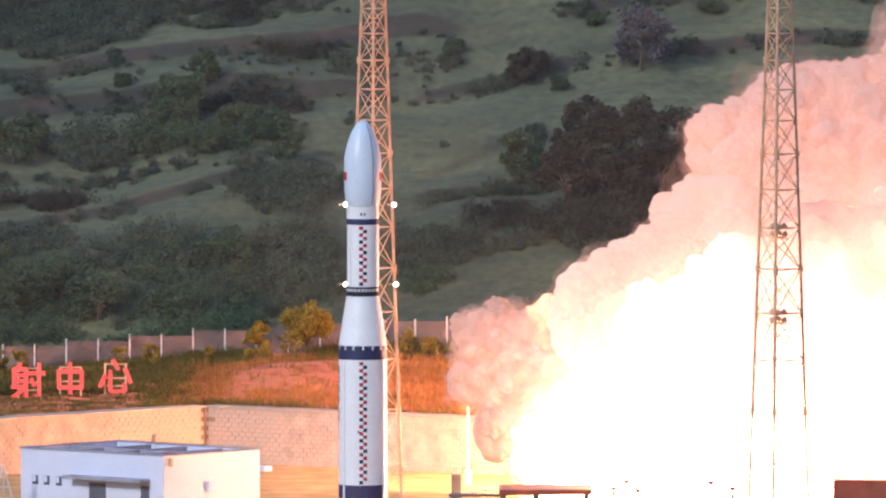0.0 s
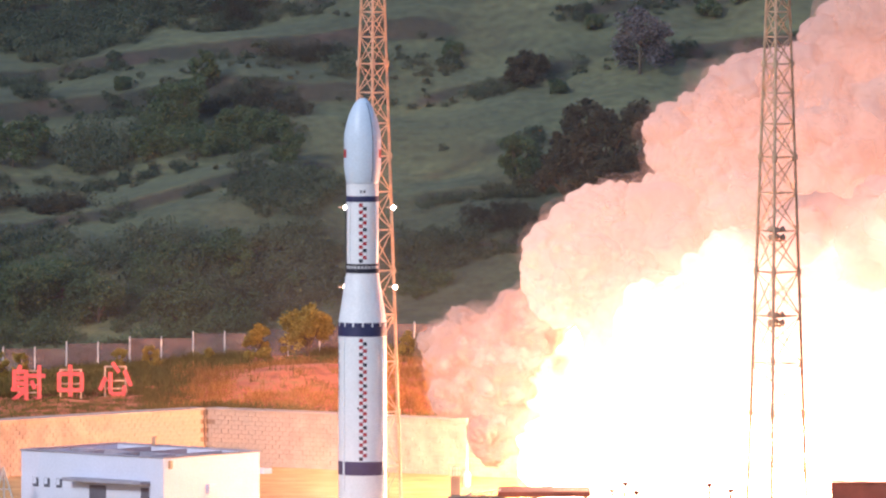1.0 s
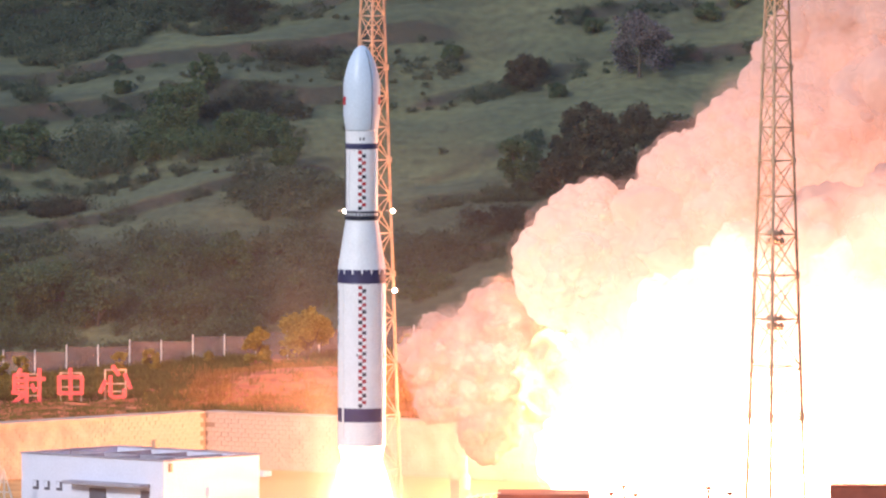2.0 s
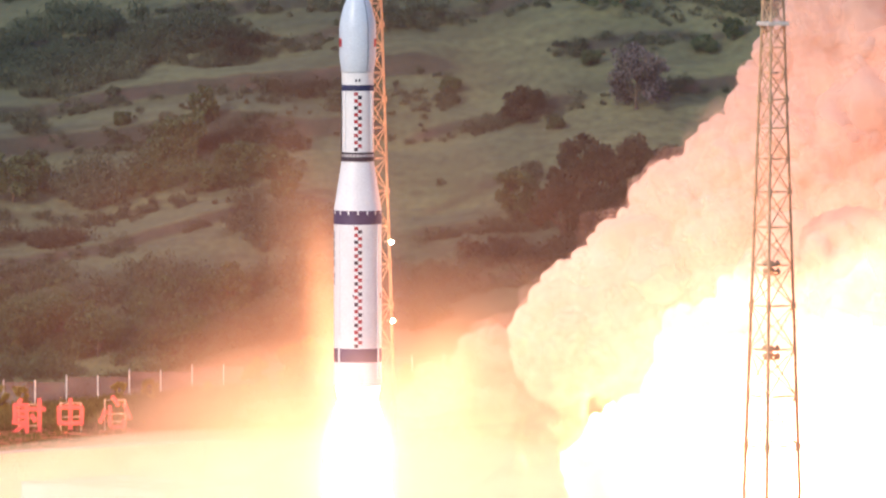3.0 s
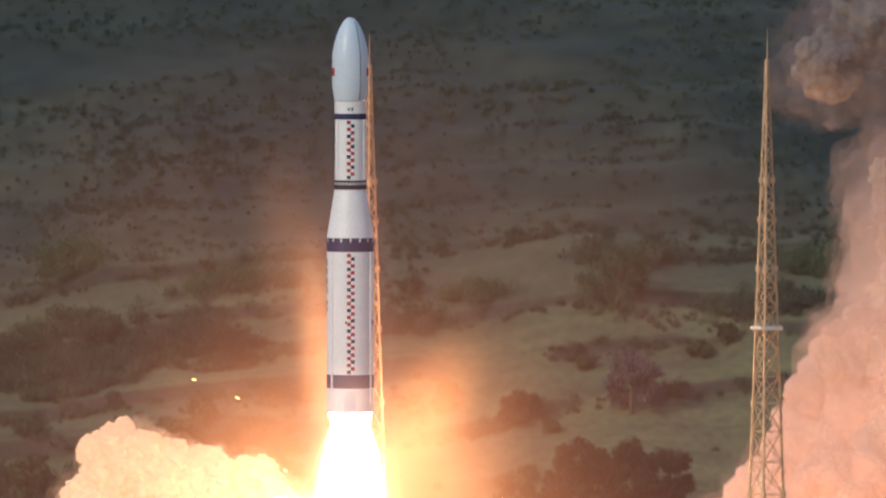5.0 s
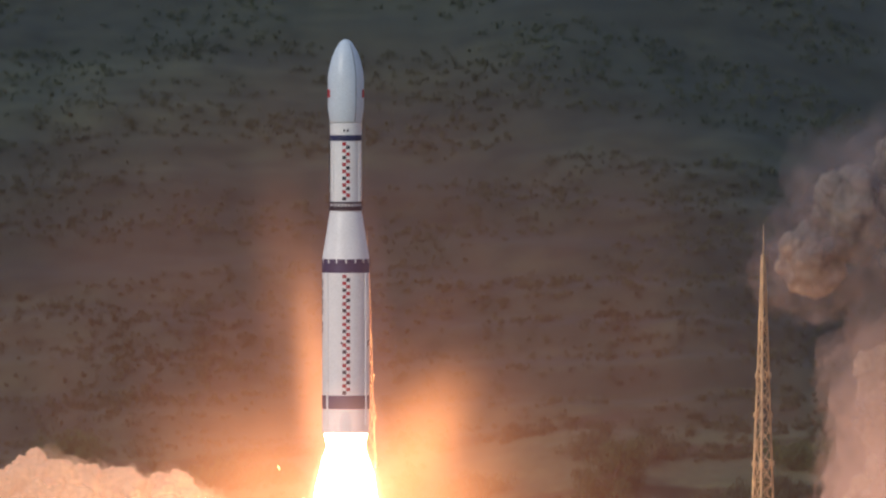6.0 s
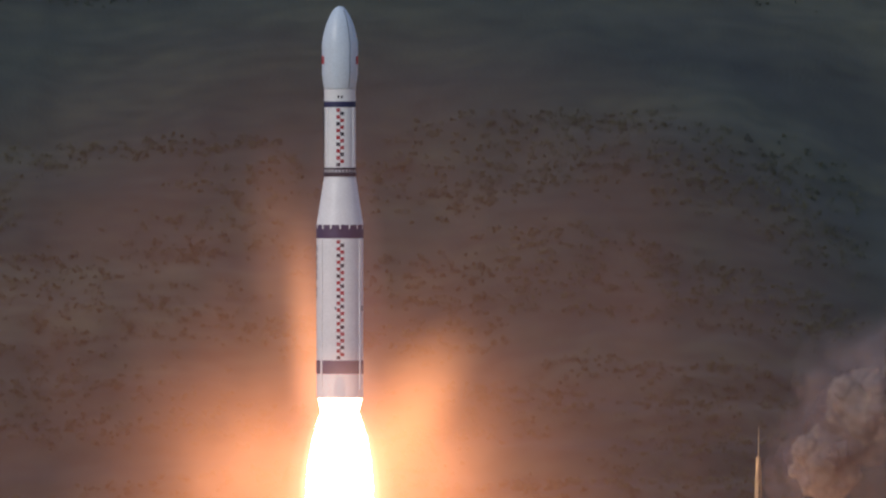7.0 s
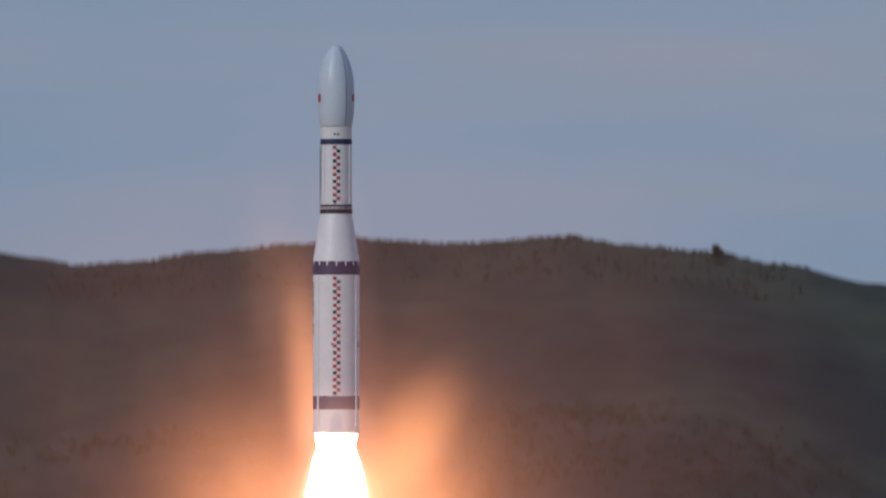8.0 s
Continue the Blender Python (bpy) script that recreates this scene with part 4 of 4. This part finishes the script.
# ---- fence along the bank ----
def fence():
    f = empty("boundary_fence", "rust-tinted mesh fence with pale posts, stepping up the slope", "fence")
    for k in range(24):
        x = -36.0 + 2.42 * k
        z = shelf(x - x % 4.84)
        part("post", box(x - 0.06, x + 0.06, 111.9, 112.05, z - 0.9, z + 2.25), FENCE_POST, f)
        part("mesh_panel", box(x + 0.06, x + 2.36, 111.95, 112.0, z - 0.2, z + 2.05), PINK_MESH, f)
        part("rail", add_rod(bmesh.new(), (x + 0.06, 111.975, z + 2.07), (x + 2.36, 111.975, z + 2.07), 0.025), PINK_MESH, f)
    return f


fence()


# ---- smaller things on the pad ----
def slender_mast(x, y):
    m = empty("lightning_rod", "slender white lightning rod on a short base", "lightning rod", at=pose(x, y, 0))
    part("pole", add_rod(bmesh.new(), (0, 0, 1.0), (0, 0, 5.9), 0.1, 0.05, 8), BRIGHT_STEEL, m)
    part("base", lathe([(0.25, 0), (0.3, 0.2), (0.3, 0.9), (0.12, 1.15)], 14), BRIGHT_STEEL, m)
    return m


slender_mast(1.8, 52.0)


def camera_post(x, y):
    c = empty("equipment_post", "dark post carrying a camera housing behind a wire guard", "equipment post", at=pose(x, y, 0))
    part("pedestal", box(-0.35, 0.35, -0.3, 0.3, 0, 1.8, None, 0.04), PAD_GREY, c)
    bm = bmesh.new()
    for k in range(5):
        add_rod(bm, (-0.45 + 0.22 * k, -0.3, 1.8), (-0.45 + 0.22 * k, -0.3, 2.7), 0.035)
    for z in (1.85, 2.25, 2.7):
        add_rod(bm, (-0.5, -0.3, z), (0.5, -0.3, z), 0.035)
    part("guard", bm, DULL_STEEL, c)
    part("housing", box(-0.3, 0.3, -0.2, 0.3, 1.85, 2.45, None, 0.05), BRIGHT_STEEL, c)
    return c


camera_post(0.95, 36.0)


def pad_works():
    d = empty("deflector_deck", "red-oxide steel deck over the flame trench", "launch deck")
    part("deck", box(3.9, 10.4, 2.0, 8.0, 2.6, 2.98, None, 0.05), PAD_RED, d)
    for px in (4.2, 6.5, 10.0):
        part("support", box(px - 0.2, px + 0.2, 4.5, 5.0, 0, 2.6), PAD_GREY, d)
    for k in range(5):
        part("rail_post", add_rod(bmesh.new(), (1.9 + 0.5 * k, 3, 2.6), (2.05 + 0.5 * k, 3, 3.0), 0.04), BRIGHT_STEEL, d)
    part("rail", add_rod(bmesh.new(), (1.7, 3, 2.7), (4.1, 3, 3.05), 0.05), BRIGHT_STEEL, d)
    part("walkway", box(0.4, 4.0, 2.4, 4.0, 2.45, 2.62, None, 0.02), PAD_GREY, d)
    part("support", box(0.6, 0.9, 2.8, 3.2, 0, 2.45), PAD_GREY, d)
    for vx, vz in ((12.8, 3.5), (13.6, 2.9), (18.7, 3.4), (20.2, 3.0), (11.9, 3.0)):
        v = empty("valve_post", "scorched orange pipe stub with a valve on the pad", "valve post", "valve posts", pose(vx, 5.0, 0))
        part("pipe", add_rod(bmesh.new(), (0, 0, 0), (0, 0, vz - 0.25), 0.12, 0.1, 8), PAD_RED, v)
        part("valve", lathe([(0.05, vz - 0.3), (0.28, vz - 0.2), (0.24, vz - 0.02), (0.06, vz)], 10), PAD_RED, v)
    s = empty("launch_stand", "scorched steel launch stand under the rocket", "launch stand")
    part("ring", lathe([(1.75, 0.35), (2.3, 0.35), (2.3, 0.62), (1.75, 0.62)], 32), PAD_GREY, s)
    for k in range(4):
        a = k * math.pi / 2 + 0.78
        part("foot", box(-0.25, 0.25, -0.25, 0.25, 0, 0.35, pose(2.0 * math.cos(a), 2.0 * math.sin(a), 0)), PAD_GREY, s)
    s.location = (-5.57, 0, 0)
    c = empty("steel_cabinet", "red-oxide steel cabinet at the edge of the pad", "cabinet", at=pose(30.6, 4.0, 0))
    part("body", box(-3.4, 2.6, -1.5, 1.5, 0, 3.5, None, 0.05), PAD_RED, c)
    part("lid", box(-3.45, 2.65, -1.55, 1.55, 3.5, 3.62, None, 0.02), PAD_RED, c)
    part("pipe", add_rod(bmesh.new(), (-3.8, -1.0, 3.1), (-3.4, -1.0, 3.1), 0.08), PAD_GREY, c)


pad_works()


def trestle(x, y):
    t = empty("steel_trestle", "white steel trestle beside the building", "trestle", at=pose(x, y, 0))
    for a, b in (((-0.9, 0, 0), (0, 0, 3.3)), ((0.9, 0, 0), (0, 0, 3.3)), ((0, 1.2, 0), (0, 0, 3.3))):
        part("leg", add_rod(bmesh.new(), a, b, 0.07), BRIGHT_STEEL, t)
    for z in (0.9, 1.7, 2.4):
        w = 0.9 * (1 - z / 3.3)
        part("rung", add_rod(bmesh.new(), (-w, 0, z), (w, 0, z), 0.05), BRIGHT_STEEL, t)
    return t


trestle(-31.2, 24.0)

# ---- single trees ----
tree("tree", (-10.3, 107.0), 3.9, 3.7, LEAF_YELLOW, "yellow-green broadleaf tree in front of the fence", 11)
tree("tree", (-14.0, 105.0), 3.0, 1.8, LEAF_YELLOW, "narrow yellow-green tree in front of the fence", 12)
tree("tree", (15.8, 169.3), 5.0, 4.6, LEAF_PURPLE, "greyish purple tree on a hill terrace", 13)
tree("tree", (-18.9, 168.9), 2.9, 2.2, LEAF_GREEN, "small green tree on a grass terrace", 14)
for k, (gx, gy, gh, gw) in enumerate(((-32.5, 160.5, 2.4, 2.6), (-23.3, 157.8, 2.3, 2.8), (-16.0, 159.5, 2.5, 3.0), (-13.5, 158.5, 2.0, 2.8), (-18.5, 156.5, 1.8, 2.4), (0.8, 176.5, 1.0, 1.5), (21.5, 181.0, 1.2, 1.9),
                                      (-12.2, 153.0, 2.4, 2.0), (12.2, 178.5, 1.2, 1.4), (9.3, 167.0, 1.2, 1.3), (23.8, 183.0, 1.6, 1.4), (-25.5, 170.5, 1.1, 1.2))):
    tree("bush", (gx, gy), gh, gw, LEAF_GREEN, "rounded green bush on a terrace", 60 + k)
for k, (gx, gy, gh, gw) in enumerate(((-32.0, 104.0, 2.2, 1.2), (-24.6, 106.0, 1.9, 1.1), (-22.2, 106.0, 2.0, 1.2), (-2.6, 107.0, 2.0, 1.3), (-1.0, 104.0, 1.6, 1.2), (-33.6, 106.0, 2.4, 1.2), (-17.8, 108.0, 1.2, 0.8))):
    tree("sapling", (gx, gy), gh, gw, LEAF_YELLOW, "yellow-green sapling among the bank's weeds", 80 + k, 0.09, 0.42)
tree("tree", (-20.8, 161.9), 3.6, 4.4, LEAF_GREEN, "broad green tree below a terrace edge", 15)
tree("tree", (-34.0, 156.5), 3.4, 3.6, LEAF_GREEN, "green tree beside a scrub mound", 16)
tree("tree", (6.0, 148.5), 4.2, 3.3, LEAF_GREEN, "green tree at a terrace edge", 17)
tree("tree", (6.8, 170.0), 2.8, 3.0, LEAF_BROWN, "small brownish tree on a terrace", 18)
tree("bush", (0.6, 174.0), 1.1, 1.7, LEAF_DARK, "lone dark bush on the grass", 19)
tree("tree", (14.9, 188.5), 5.0, 6.0, LEAF_GREEN, "wide green tree on an upper terrace", 20)
tree("bush", (-2.2, 196.0), 1.3, 1.8, LEAF_DARK, "small dark bush on an upper terrace", 21)
tree("bush", (26.9, 362.5), 1.5, 0.9, LEAF_DARK, "upright dark bush on the ridge", 22)
for k, (gx, gy, gh) in enumerate(((9.8, 140.0, 7.0), (12.6, 141.5, 8.4), (15.4, 142.5, 9.4), (18.0, 142.0, 8.6), (11.4, 146.0, 8.0), (14.2, 137.5, 6.5), (16.8, 139.0, 7.5))):
    tree("tree", (gx, gy), gh, 4.6, LEAF_BROWN, "tall dark tree in a brownish grove", 30 + k, 0.2, 1.3)
for k, (gx, gy, gh) in enumerate(((-33.0, 126.5, 4.6), (-29.5, 127.5, 4.2), (-26.6, 125.5, 3.4), (-35.5, 128.5, 5.0), (-20.5, 124.0, 2.8), (-16.2, 132.0, 3.2))):
    tree("tree", (gx, gy), gh, 4.4, LEAF_GREEN, "leafy green tree at the foot of the hill", 40 + k)


def ember(x, z):
    e = empty("ember", "small glowing ember thrown up by the exhaust", "ember", "embers", pose(x, 8, z))
    part("glowing_bit", add_rod(bmesh.new(), (-0.1, 0, -0.08), (0.1, 0, 0.1), 0.07, 0.04, 5), FLAME_EDGE, e)
    return e


EMBERS = [ember(-20.5, 26.0), ember(-16.4, 25.7), ember(-12.0, 21.5)]


# ---- smoke ----
SMOKE_WHITE = (0.6, 0.47, 0.41)
# firelight on these smokes is painted as emission that falls with height
SMOKE_FIRE = smoke_mat("core_glow_smoke", SMOKE_WHITE, 2.0, 26.0, 10.0, 1.9)
SMOKE_PINK = smoke_mat("painted_firelight_smoke", SMOKE_WHITE, 8.0, 46.0, 0.66, 1.2)
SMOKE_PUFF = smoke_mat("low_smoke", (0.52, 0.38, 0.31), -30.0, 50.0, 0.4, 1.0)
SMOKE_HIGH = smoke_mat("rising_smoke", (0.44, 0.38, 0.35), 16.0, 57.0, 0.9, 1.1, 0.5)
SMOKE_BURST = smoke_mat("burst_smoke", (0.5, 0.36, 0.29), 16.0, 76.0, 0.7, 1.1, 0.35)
# these fringes carry firelight as emission that fades with height
FRINGE_FIRE = fringe_mat("fire_glow_fringe", (1.0, 0.56, 0.33), 0.7, SMOKE_WHITE, 0.7)
FRINGE_PINK = fringe_mat("glow_fringe", (1.0, 0.46, 0.32), 0.68, SMOKE_WHITE, 0.65, 8.0, 60.0)
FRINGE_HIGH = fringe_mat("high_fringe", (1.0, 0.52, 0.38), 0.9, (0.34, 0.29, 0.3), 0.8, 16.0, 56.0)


def smoke(name, label, lumps, mat, fringe, seed, wide=1.3, solid=1.0):
    s = empty(name, label, "smoke", "smoke clouds")
    rnd = random.Random(seed)
    cx = sum(l[0] for l in lumps) / len(lumps)
    cz = sum(l[2] for l in lumps) / len(lumps)
    s.location = (cx, lumps[0][1], cz)
    for k, (x, y, z, r) in enumerate(lumps):
        home = Vector((x - cx, y - lumps[0][1], z - cz))
        sizes = [(home, r * solid * 1.04)]
        for j in range(4 if r > 1.8 else 2):
            d = Vector((rnd.gauss(0, 1), rnd.gauss(-0.3, 0.6), rnd.gauss(0.25, 1))).normalized()
            sizes.append((home + d * r * solid * rnd.uniform(0.7, 0.95), r * solid * rnd.uniform(0.26, 0.48)))
        for j, (at, big) in enumerate(sizes):
            ob = smoke_body("billow", seed + k * 3 + j, mat, 5 if j == 0 else 4)
            ob.parent = s
            ob.matrix_basis = Matrix.Translation(at) @ pose(0, 0, 0, rnd.uniform(0, 360), rnd.uniform(0, 360), rnd.uniform(0, 360)) @ Matrix.Diagonal((big, big, big, 1))
        # left unturned: its y, which sets the thickness, lies along the camera's view
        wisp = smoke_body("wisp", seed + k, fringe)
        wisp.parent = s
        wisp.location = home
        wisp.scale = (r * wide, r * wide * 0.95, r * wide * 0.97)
        tagged(wisp, "thin ragged smoke with firelight painted as emission")
    return s


CORE = smoke("fire_cloud", "billowing exhaust cloud over the flame trench, painted to glow white",
             [(12.5, 30, 4, 6), (19, 29, 6, 7.5), (26, 30, 7, 8), (34, 32, 8, 9), (15.5, 30, 10, 5), (21, 31, 13, 5.5), (28, 33, 14, 7), (36, 33, 15, 7.5), (8.5, 29, 3, 4)], SMOKE_FIRE, FRINGE_FIRE, 1)


def trench_fill_fire():
    f = empty("trench_fill_fire", "trench fire with hidden balls added to light the wall", "fire", at=pose(20, 24, 0))
    # the first two balls sit unseen behind the smoke, added to light the wall
    for k, (x, y, z, r) in enumerate(((-8, 20, 8.5, 4.5), (-2, 22, 9.0, 5.0), (-9.5, -2, 1.8, 2.6), (-7, 0, 2.5, 3.2), (-2, -1, 3.5, 4.0), (4, 0, 3.5, 4.4), (10, 1, 4.0, 5.0))):
        ob = smoke_body("fire_ball", k, TRENCH_FILL_GLOW)
        ob.parent = f
        ob.location = (x, y, z)
        ob.scale = (r, r, r)
    return f


TRENCH = trench_fill_fire()
MIDDLE = smoke("smoke_cloud", "smoke billowing over the fire, salmon light painted as emission",
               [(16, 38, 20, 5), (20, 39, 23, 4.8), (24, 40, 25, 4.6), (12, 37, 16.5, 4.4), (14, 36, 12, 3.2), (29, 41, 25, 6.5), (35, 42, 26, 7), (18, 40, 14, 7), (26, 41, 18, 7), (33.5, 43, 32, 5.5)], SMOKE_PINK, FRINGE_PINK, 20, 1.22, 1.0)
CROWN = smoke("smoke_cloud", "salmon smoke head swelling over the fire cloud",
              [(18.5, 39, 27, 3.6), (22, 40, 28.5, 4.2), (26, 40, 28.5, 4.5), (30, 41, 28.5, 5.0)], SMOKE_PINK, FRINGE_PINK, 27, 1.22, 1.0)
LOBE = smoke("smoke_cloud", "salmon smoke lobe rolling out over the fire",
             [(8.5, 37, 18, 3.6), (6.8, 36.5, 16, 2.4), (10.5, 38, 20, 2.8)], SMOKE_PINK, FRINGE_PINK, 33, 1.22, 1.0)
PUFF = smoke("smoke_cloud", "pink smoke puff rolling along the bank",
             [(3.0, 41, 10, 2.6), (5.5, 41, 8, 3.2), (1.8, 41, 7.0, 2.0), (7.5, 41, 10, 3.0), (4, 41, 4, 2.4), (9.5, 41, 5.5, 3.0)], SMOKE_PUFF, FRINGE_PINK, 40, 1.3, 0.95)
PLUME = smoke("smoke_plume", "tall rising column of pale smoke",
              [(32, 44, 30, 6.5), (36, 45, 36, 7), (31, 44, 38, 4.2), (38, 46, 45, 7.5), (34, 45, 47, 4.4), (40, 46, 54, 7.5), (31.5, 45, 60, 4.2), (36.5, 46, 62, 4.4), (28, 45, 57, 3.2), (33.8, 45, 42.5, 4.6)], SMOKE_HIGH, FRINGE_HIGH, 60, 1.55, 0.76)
BURST = smoke("exhaust_burst", "cream smoke burst spreading from under the rocket",
              [(-19, 16, 20.5, 2.6), (-16.5, 16, 19, 2.8), (-13, 16, 18, 2.6), (-21, 17, 17.5, 2.6), (-10, 16, 17.5, 2.2), (-16, 17, 15, 4), (-10, 17, 14, 4), (-22, 17, 13, 3.4)], SMOKE_BURST, FRINGE_FIRE, 80)
SIDE_LEFT = smoke("exhaust_burst", "small cream smoke puff beside the flame",
                  [(-12.6, 15, 19.2, 1.5), (-11, 15, 18.6, 1.2), (-12.2, 15, 17.4, 1.2)], SMOKE_BURST, FRINGE_FIRE, 90)
SIDE = smoke("exhaust_burst", "thin cream smoke burst beside the flame",
             [(-1.5, 16, 18.5, 2.2), (1.2, 16, 17.6, 2.0), (-3, 16, 16, 2.6), (2, 17, 14.6, 2.4)], SMOKE_PUFF, FRINGE_FIRE, 95, 1.6, 0.7)

FLARE_GLOW = glowing("flare_glow", (1.0, 0.8, 0.56), 3.0)


def ground_flare():
    f = empty("ground_flare", "white-hot fire licking out beside the exhaust", "fire", at=pose(-9, 14, 15.5))
    for k, (x, z, r) in enumerate(((-4.5, -0.8, 2.0), (-1.5, 0.4, 2.2), (1.6, 0.6, 2.2), (-3, -2.5, 2.4))):
        ob = smoke_body("fire_ball", k, FLARE_GLOW)
        ob.parent = f
        ob.location = (x, 0.4 * k, z)
        ob.scale = (r, r, r)
        wisp = smoke_body("wisp", k + 3, FRINGE_FIRE)
        wisp.parent = f
        wisp.location = (x, 0.4 * k, z)
        wisp.scale = (r * 1.5, r * 1.4, r * 1.45)
    return f


FLARE = ground_flare()

ROCKET_ROWS = [
    (0, -5.572, 0.813),
    (0.5, -5.533, 1.365),
    (1, -5.548, 2.605),
    (1.5, -5.531, 4.179),
    (3, -5.744, 12.819),
    (3.5, -5.804, 16.501),
    (4, -5.868, 21.401),
    (4.5, -5.995, 26.17),
    (5, -6.113, 32.3),
    (6.5, -6.35, 52.699),
    (7, -6.491, 61.526),
    (7.2, -6.563, 64.292),
    (7.3, -6.587, 66.426),
    (7.5, -6.635, 69.314),
    (7.7, -6.721, 73.235),
    (8, -6.793, 79.774),
]


def shift(ob, rows):
    """Key a cloud that drifts by (dx, dy, dz) and turns a little about y."""
    home = ob.location.copy()
    walk(ob, [(t, Matrix.Translation(home + Vector((dx, dy, dz))) @ pose(0, 0, 0, 0, turn, 0)) for t, dx, dy, dz, turn in rows])


def motions():
    walk(ROCKET, [(t, pose(x, 0, z)) for t, x, z in ROCKET_ROWS])
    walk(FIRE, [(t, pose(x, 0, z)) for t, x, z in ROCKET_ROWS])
    walk(FLAME_GLOW, [(t, pose(x, 6, z - (16 if t < 1 else 9 if t < 2 else 0))) for t, x, z in ROCKET_ROWS])
    walk(DUST, [(t, pose(-4 + dx, 6, z)) for t, dx, z in ((0, 2, -24), (1.5, 2, -19), (2.8, 0, -2), (3.5, -2, 0), (4.5, -4, 0.5), (8, -6, 1))])
    # the added fire sinks under the ground to dim its light
    shift(TRENCH, [(0, 0, 0, 0, 0), (2.2, 0, 0, 0, 0), (2.8, 1, 0, -2, 0), (3.4, 3, 0, -7, 0), (4.5, 4, 0, -8, 0), (6.3, 4, 0, -16, 0), (8, 4, 0, -17, 0)])
    shift(CORE, [(0, 0.8, 0, 0.6, 0), (1.0, 1.0, 0, 1.2, -3), (1.5, 1.3, 0, 1.4, -4), (2.8, 4, 0, 3.0, -6), (3.5, 5, 0, -1.5, -8), (4.5, 6, 0, -7, -9), (8, 6, 0, -10, -10)])
    shift(MIDDLE, [(0, 5.0, 0, -1.2, 0), (0.5, 2.2, 0, -0.8, -4), (1, 0.8, 0, -0.4, -8), (1.7, 0, 0, 0, -12), (3.5, -0.6, 0, 0.8, -16), (4.5, 2.5, 0, -2, -18), (8, 4, 0, -2, -24)])
    shift(CROWN, [(0, 3.0, 0, -2.0, 0), (0.5, 0, 0, 0.6, -3), (1, 0, 0, -0.8, -6), (1.7, 0.4, 0, -2.6, -10), (3.0, 2.5, 0, -4.5, -14), (3.5, 2.8, 0, -4.8, -16), (5.2, 4, 0, -6, -20), (8, 6, 0, -8, -24)])
    shift(LOBE, [(0, 3.6, 0, -4.2, 0), (1, 1.5, 0, -0.5, -12), (1.7, 1.0, 0, 0, -18), (3.0, 0.8, 0, -3.5, -24), (4.5, 3, 0, -7, -30), (8, 4, 0, -9, -40)])
    shift(FLARE, [(0, 6, 0, -28, 0), (3.2, 6, 0, -28, 0), (3.7, 3, 0, -13, 0), (4.0, 1.5, 0, -7, 0), (4.5, 0, 0, 0, 0), (5.0, -0.6, 0, 7.2, 8), (5.2, -0.8, 0, 9.0, 12), (6.3, 0, 0, 15, 20), (8, 0, 0, 18, 30)])
    shift(PUFF, [(0, 0.6, 0, 1.2, 0), (1, -0.9, 0, 1.4, -15), (1.7, -2.2, 0, 1.8, -22), (4, -2, 0, 0, -35), (8, -3, 0, 1, -50)])
    shift(PLUME, [(0, 3.5, 0, -16, 0), (0.5, 2.8, 0, -9.5, -1), (1.0, 3.6, 0, -8, -2), (1.5, 3.4, 0, -6, -3), (3.0, 3.4, 0, -5, -5), (3.5, 3.4, 0, -4, -6), (4.2, 2.0, 0, -3, -6), (5.2, 1.8, 0, 0, -7), (6.5, 0.8, 0, 0, -8), (7.0, 2.6, 0, 0, -8.5), (8, 4.5, 0, 1.5, -10)])
    shift(BURST, [(0, 10, 0, -26, 0), (3.2, 10, 0, -26, 0), (3.7, 6.5, 0, -15, 0), (4.0, 4, 0, -8, 0), (4.5, 0, 0, 0, 0), (5.0, -3.2, 0, 8, -6), (5.2, -4.2, 0, 10.4, -8), (6.3, -10.5, 0, 23.4, -14), (6.5, -11.5, 0, 25.2, -15), (8, -16, 0, 34, -24)])
    shift(SIDE_LEFT, [(0, 5, 0, -26, 0), (3.2, 5, 0, -26, 0), (3.7, 3, 0, -1, 0), (4.0, 0, 0, 0, 10), (4.5, -4, 0, -1.5, 30), (5.2, -7, 0, 6, 50), (8, -17, 0, 28, 80)])
    for k, bit in enumerate(EMBERS):
        shift(bit, [(0, 10, 0, -30, 0), (3.5, 10, 0, -30, 0), (4.5, 0, 0, 0, 20), (5.0, 3.2 - k, 0, 8.3 - k, 60), (8, 12, 0, 22, 140)])
    shift(SIDE, [(0, -2, 0, -24, 0), (3.2, -2, 0, -24, 0), (3.8, -1, 0, 0, 0), (4.5, 0.5, 0, 1, 10), (5.2, 1.5, 0, 1, 20), (8, 3, 0, 2, 40)])


motions()
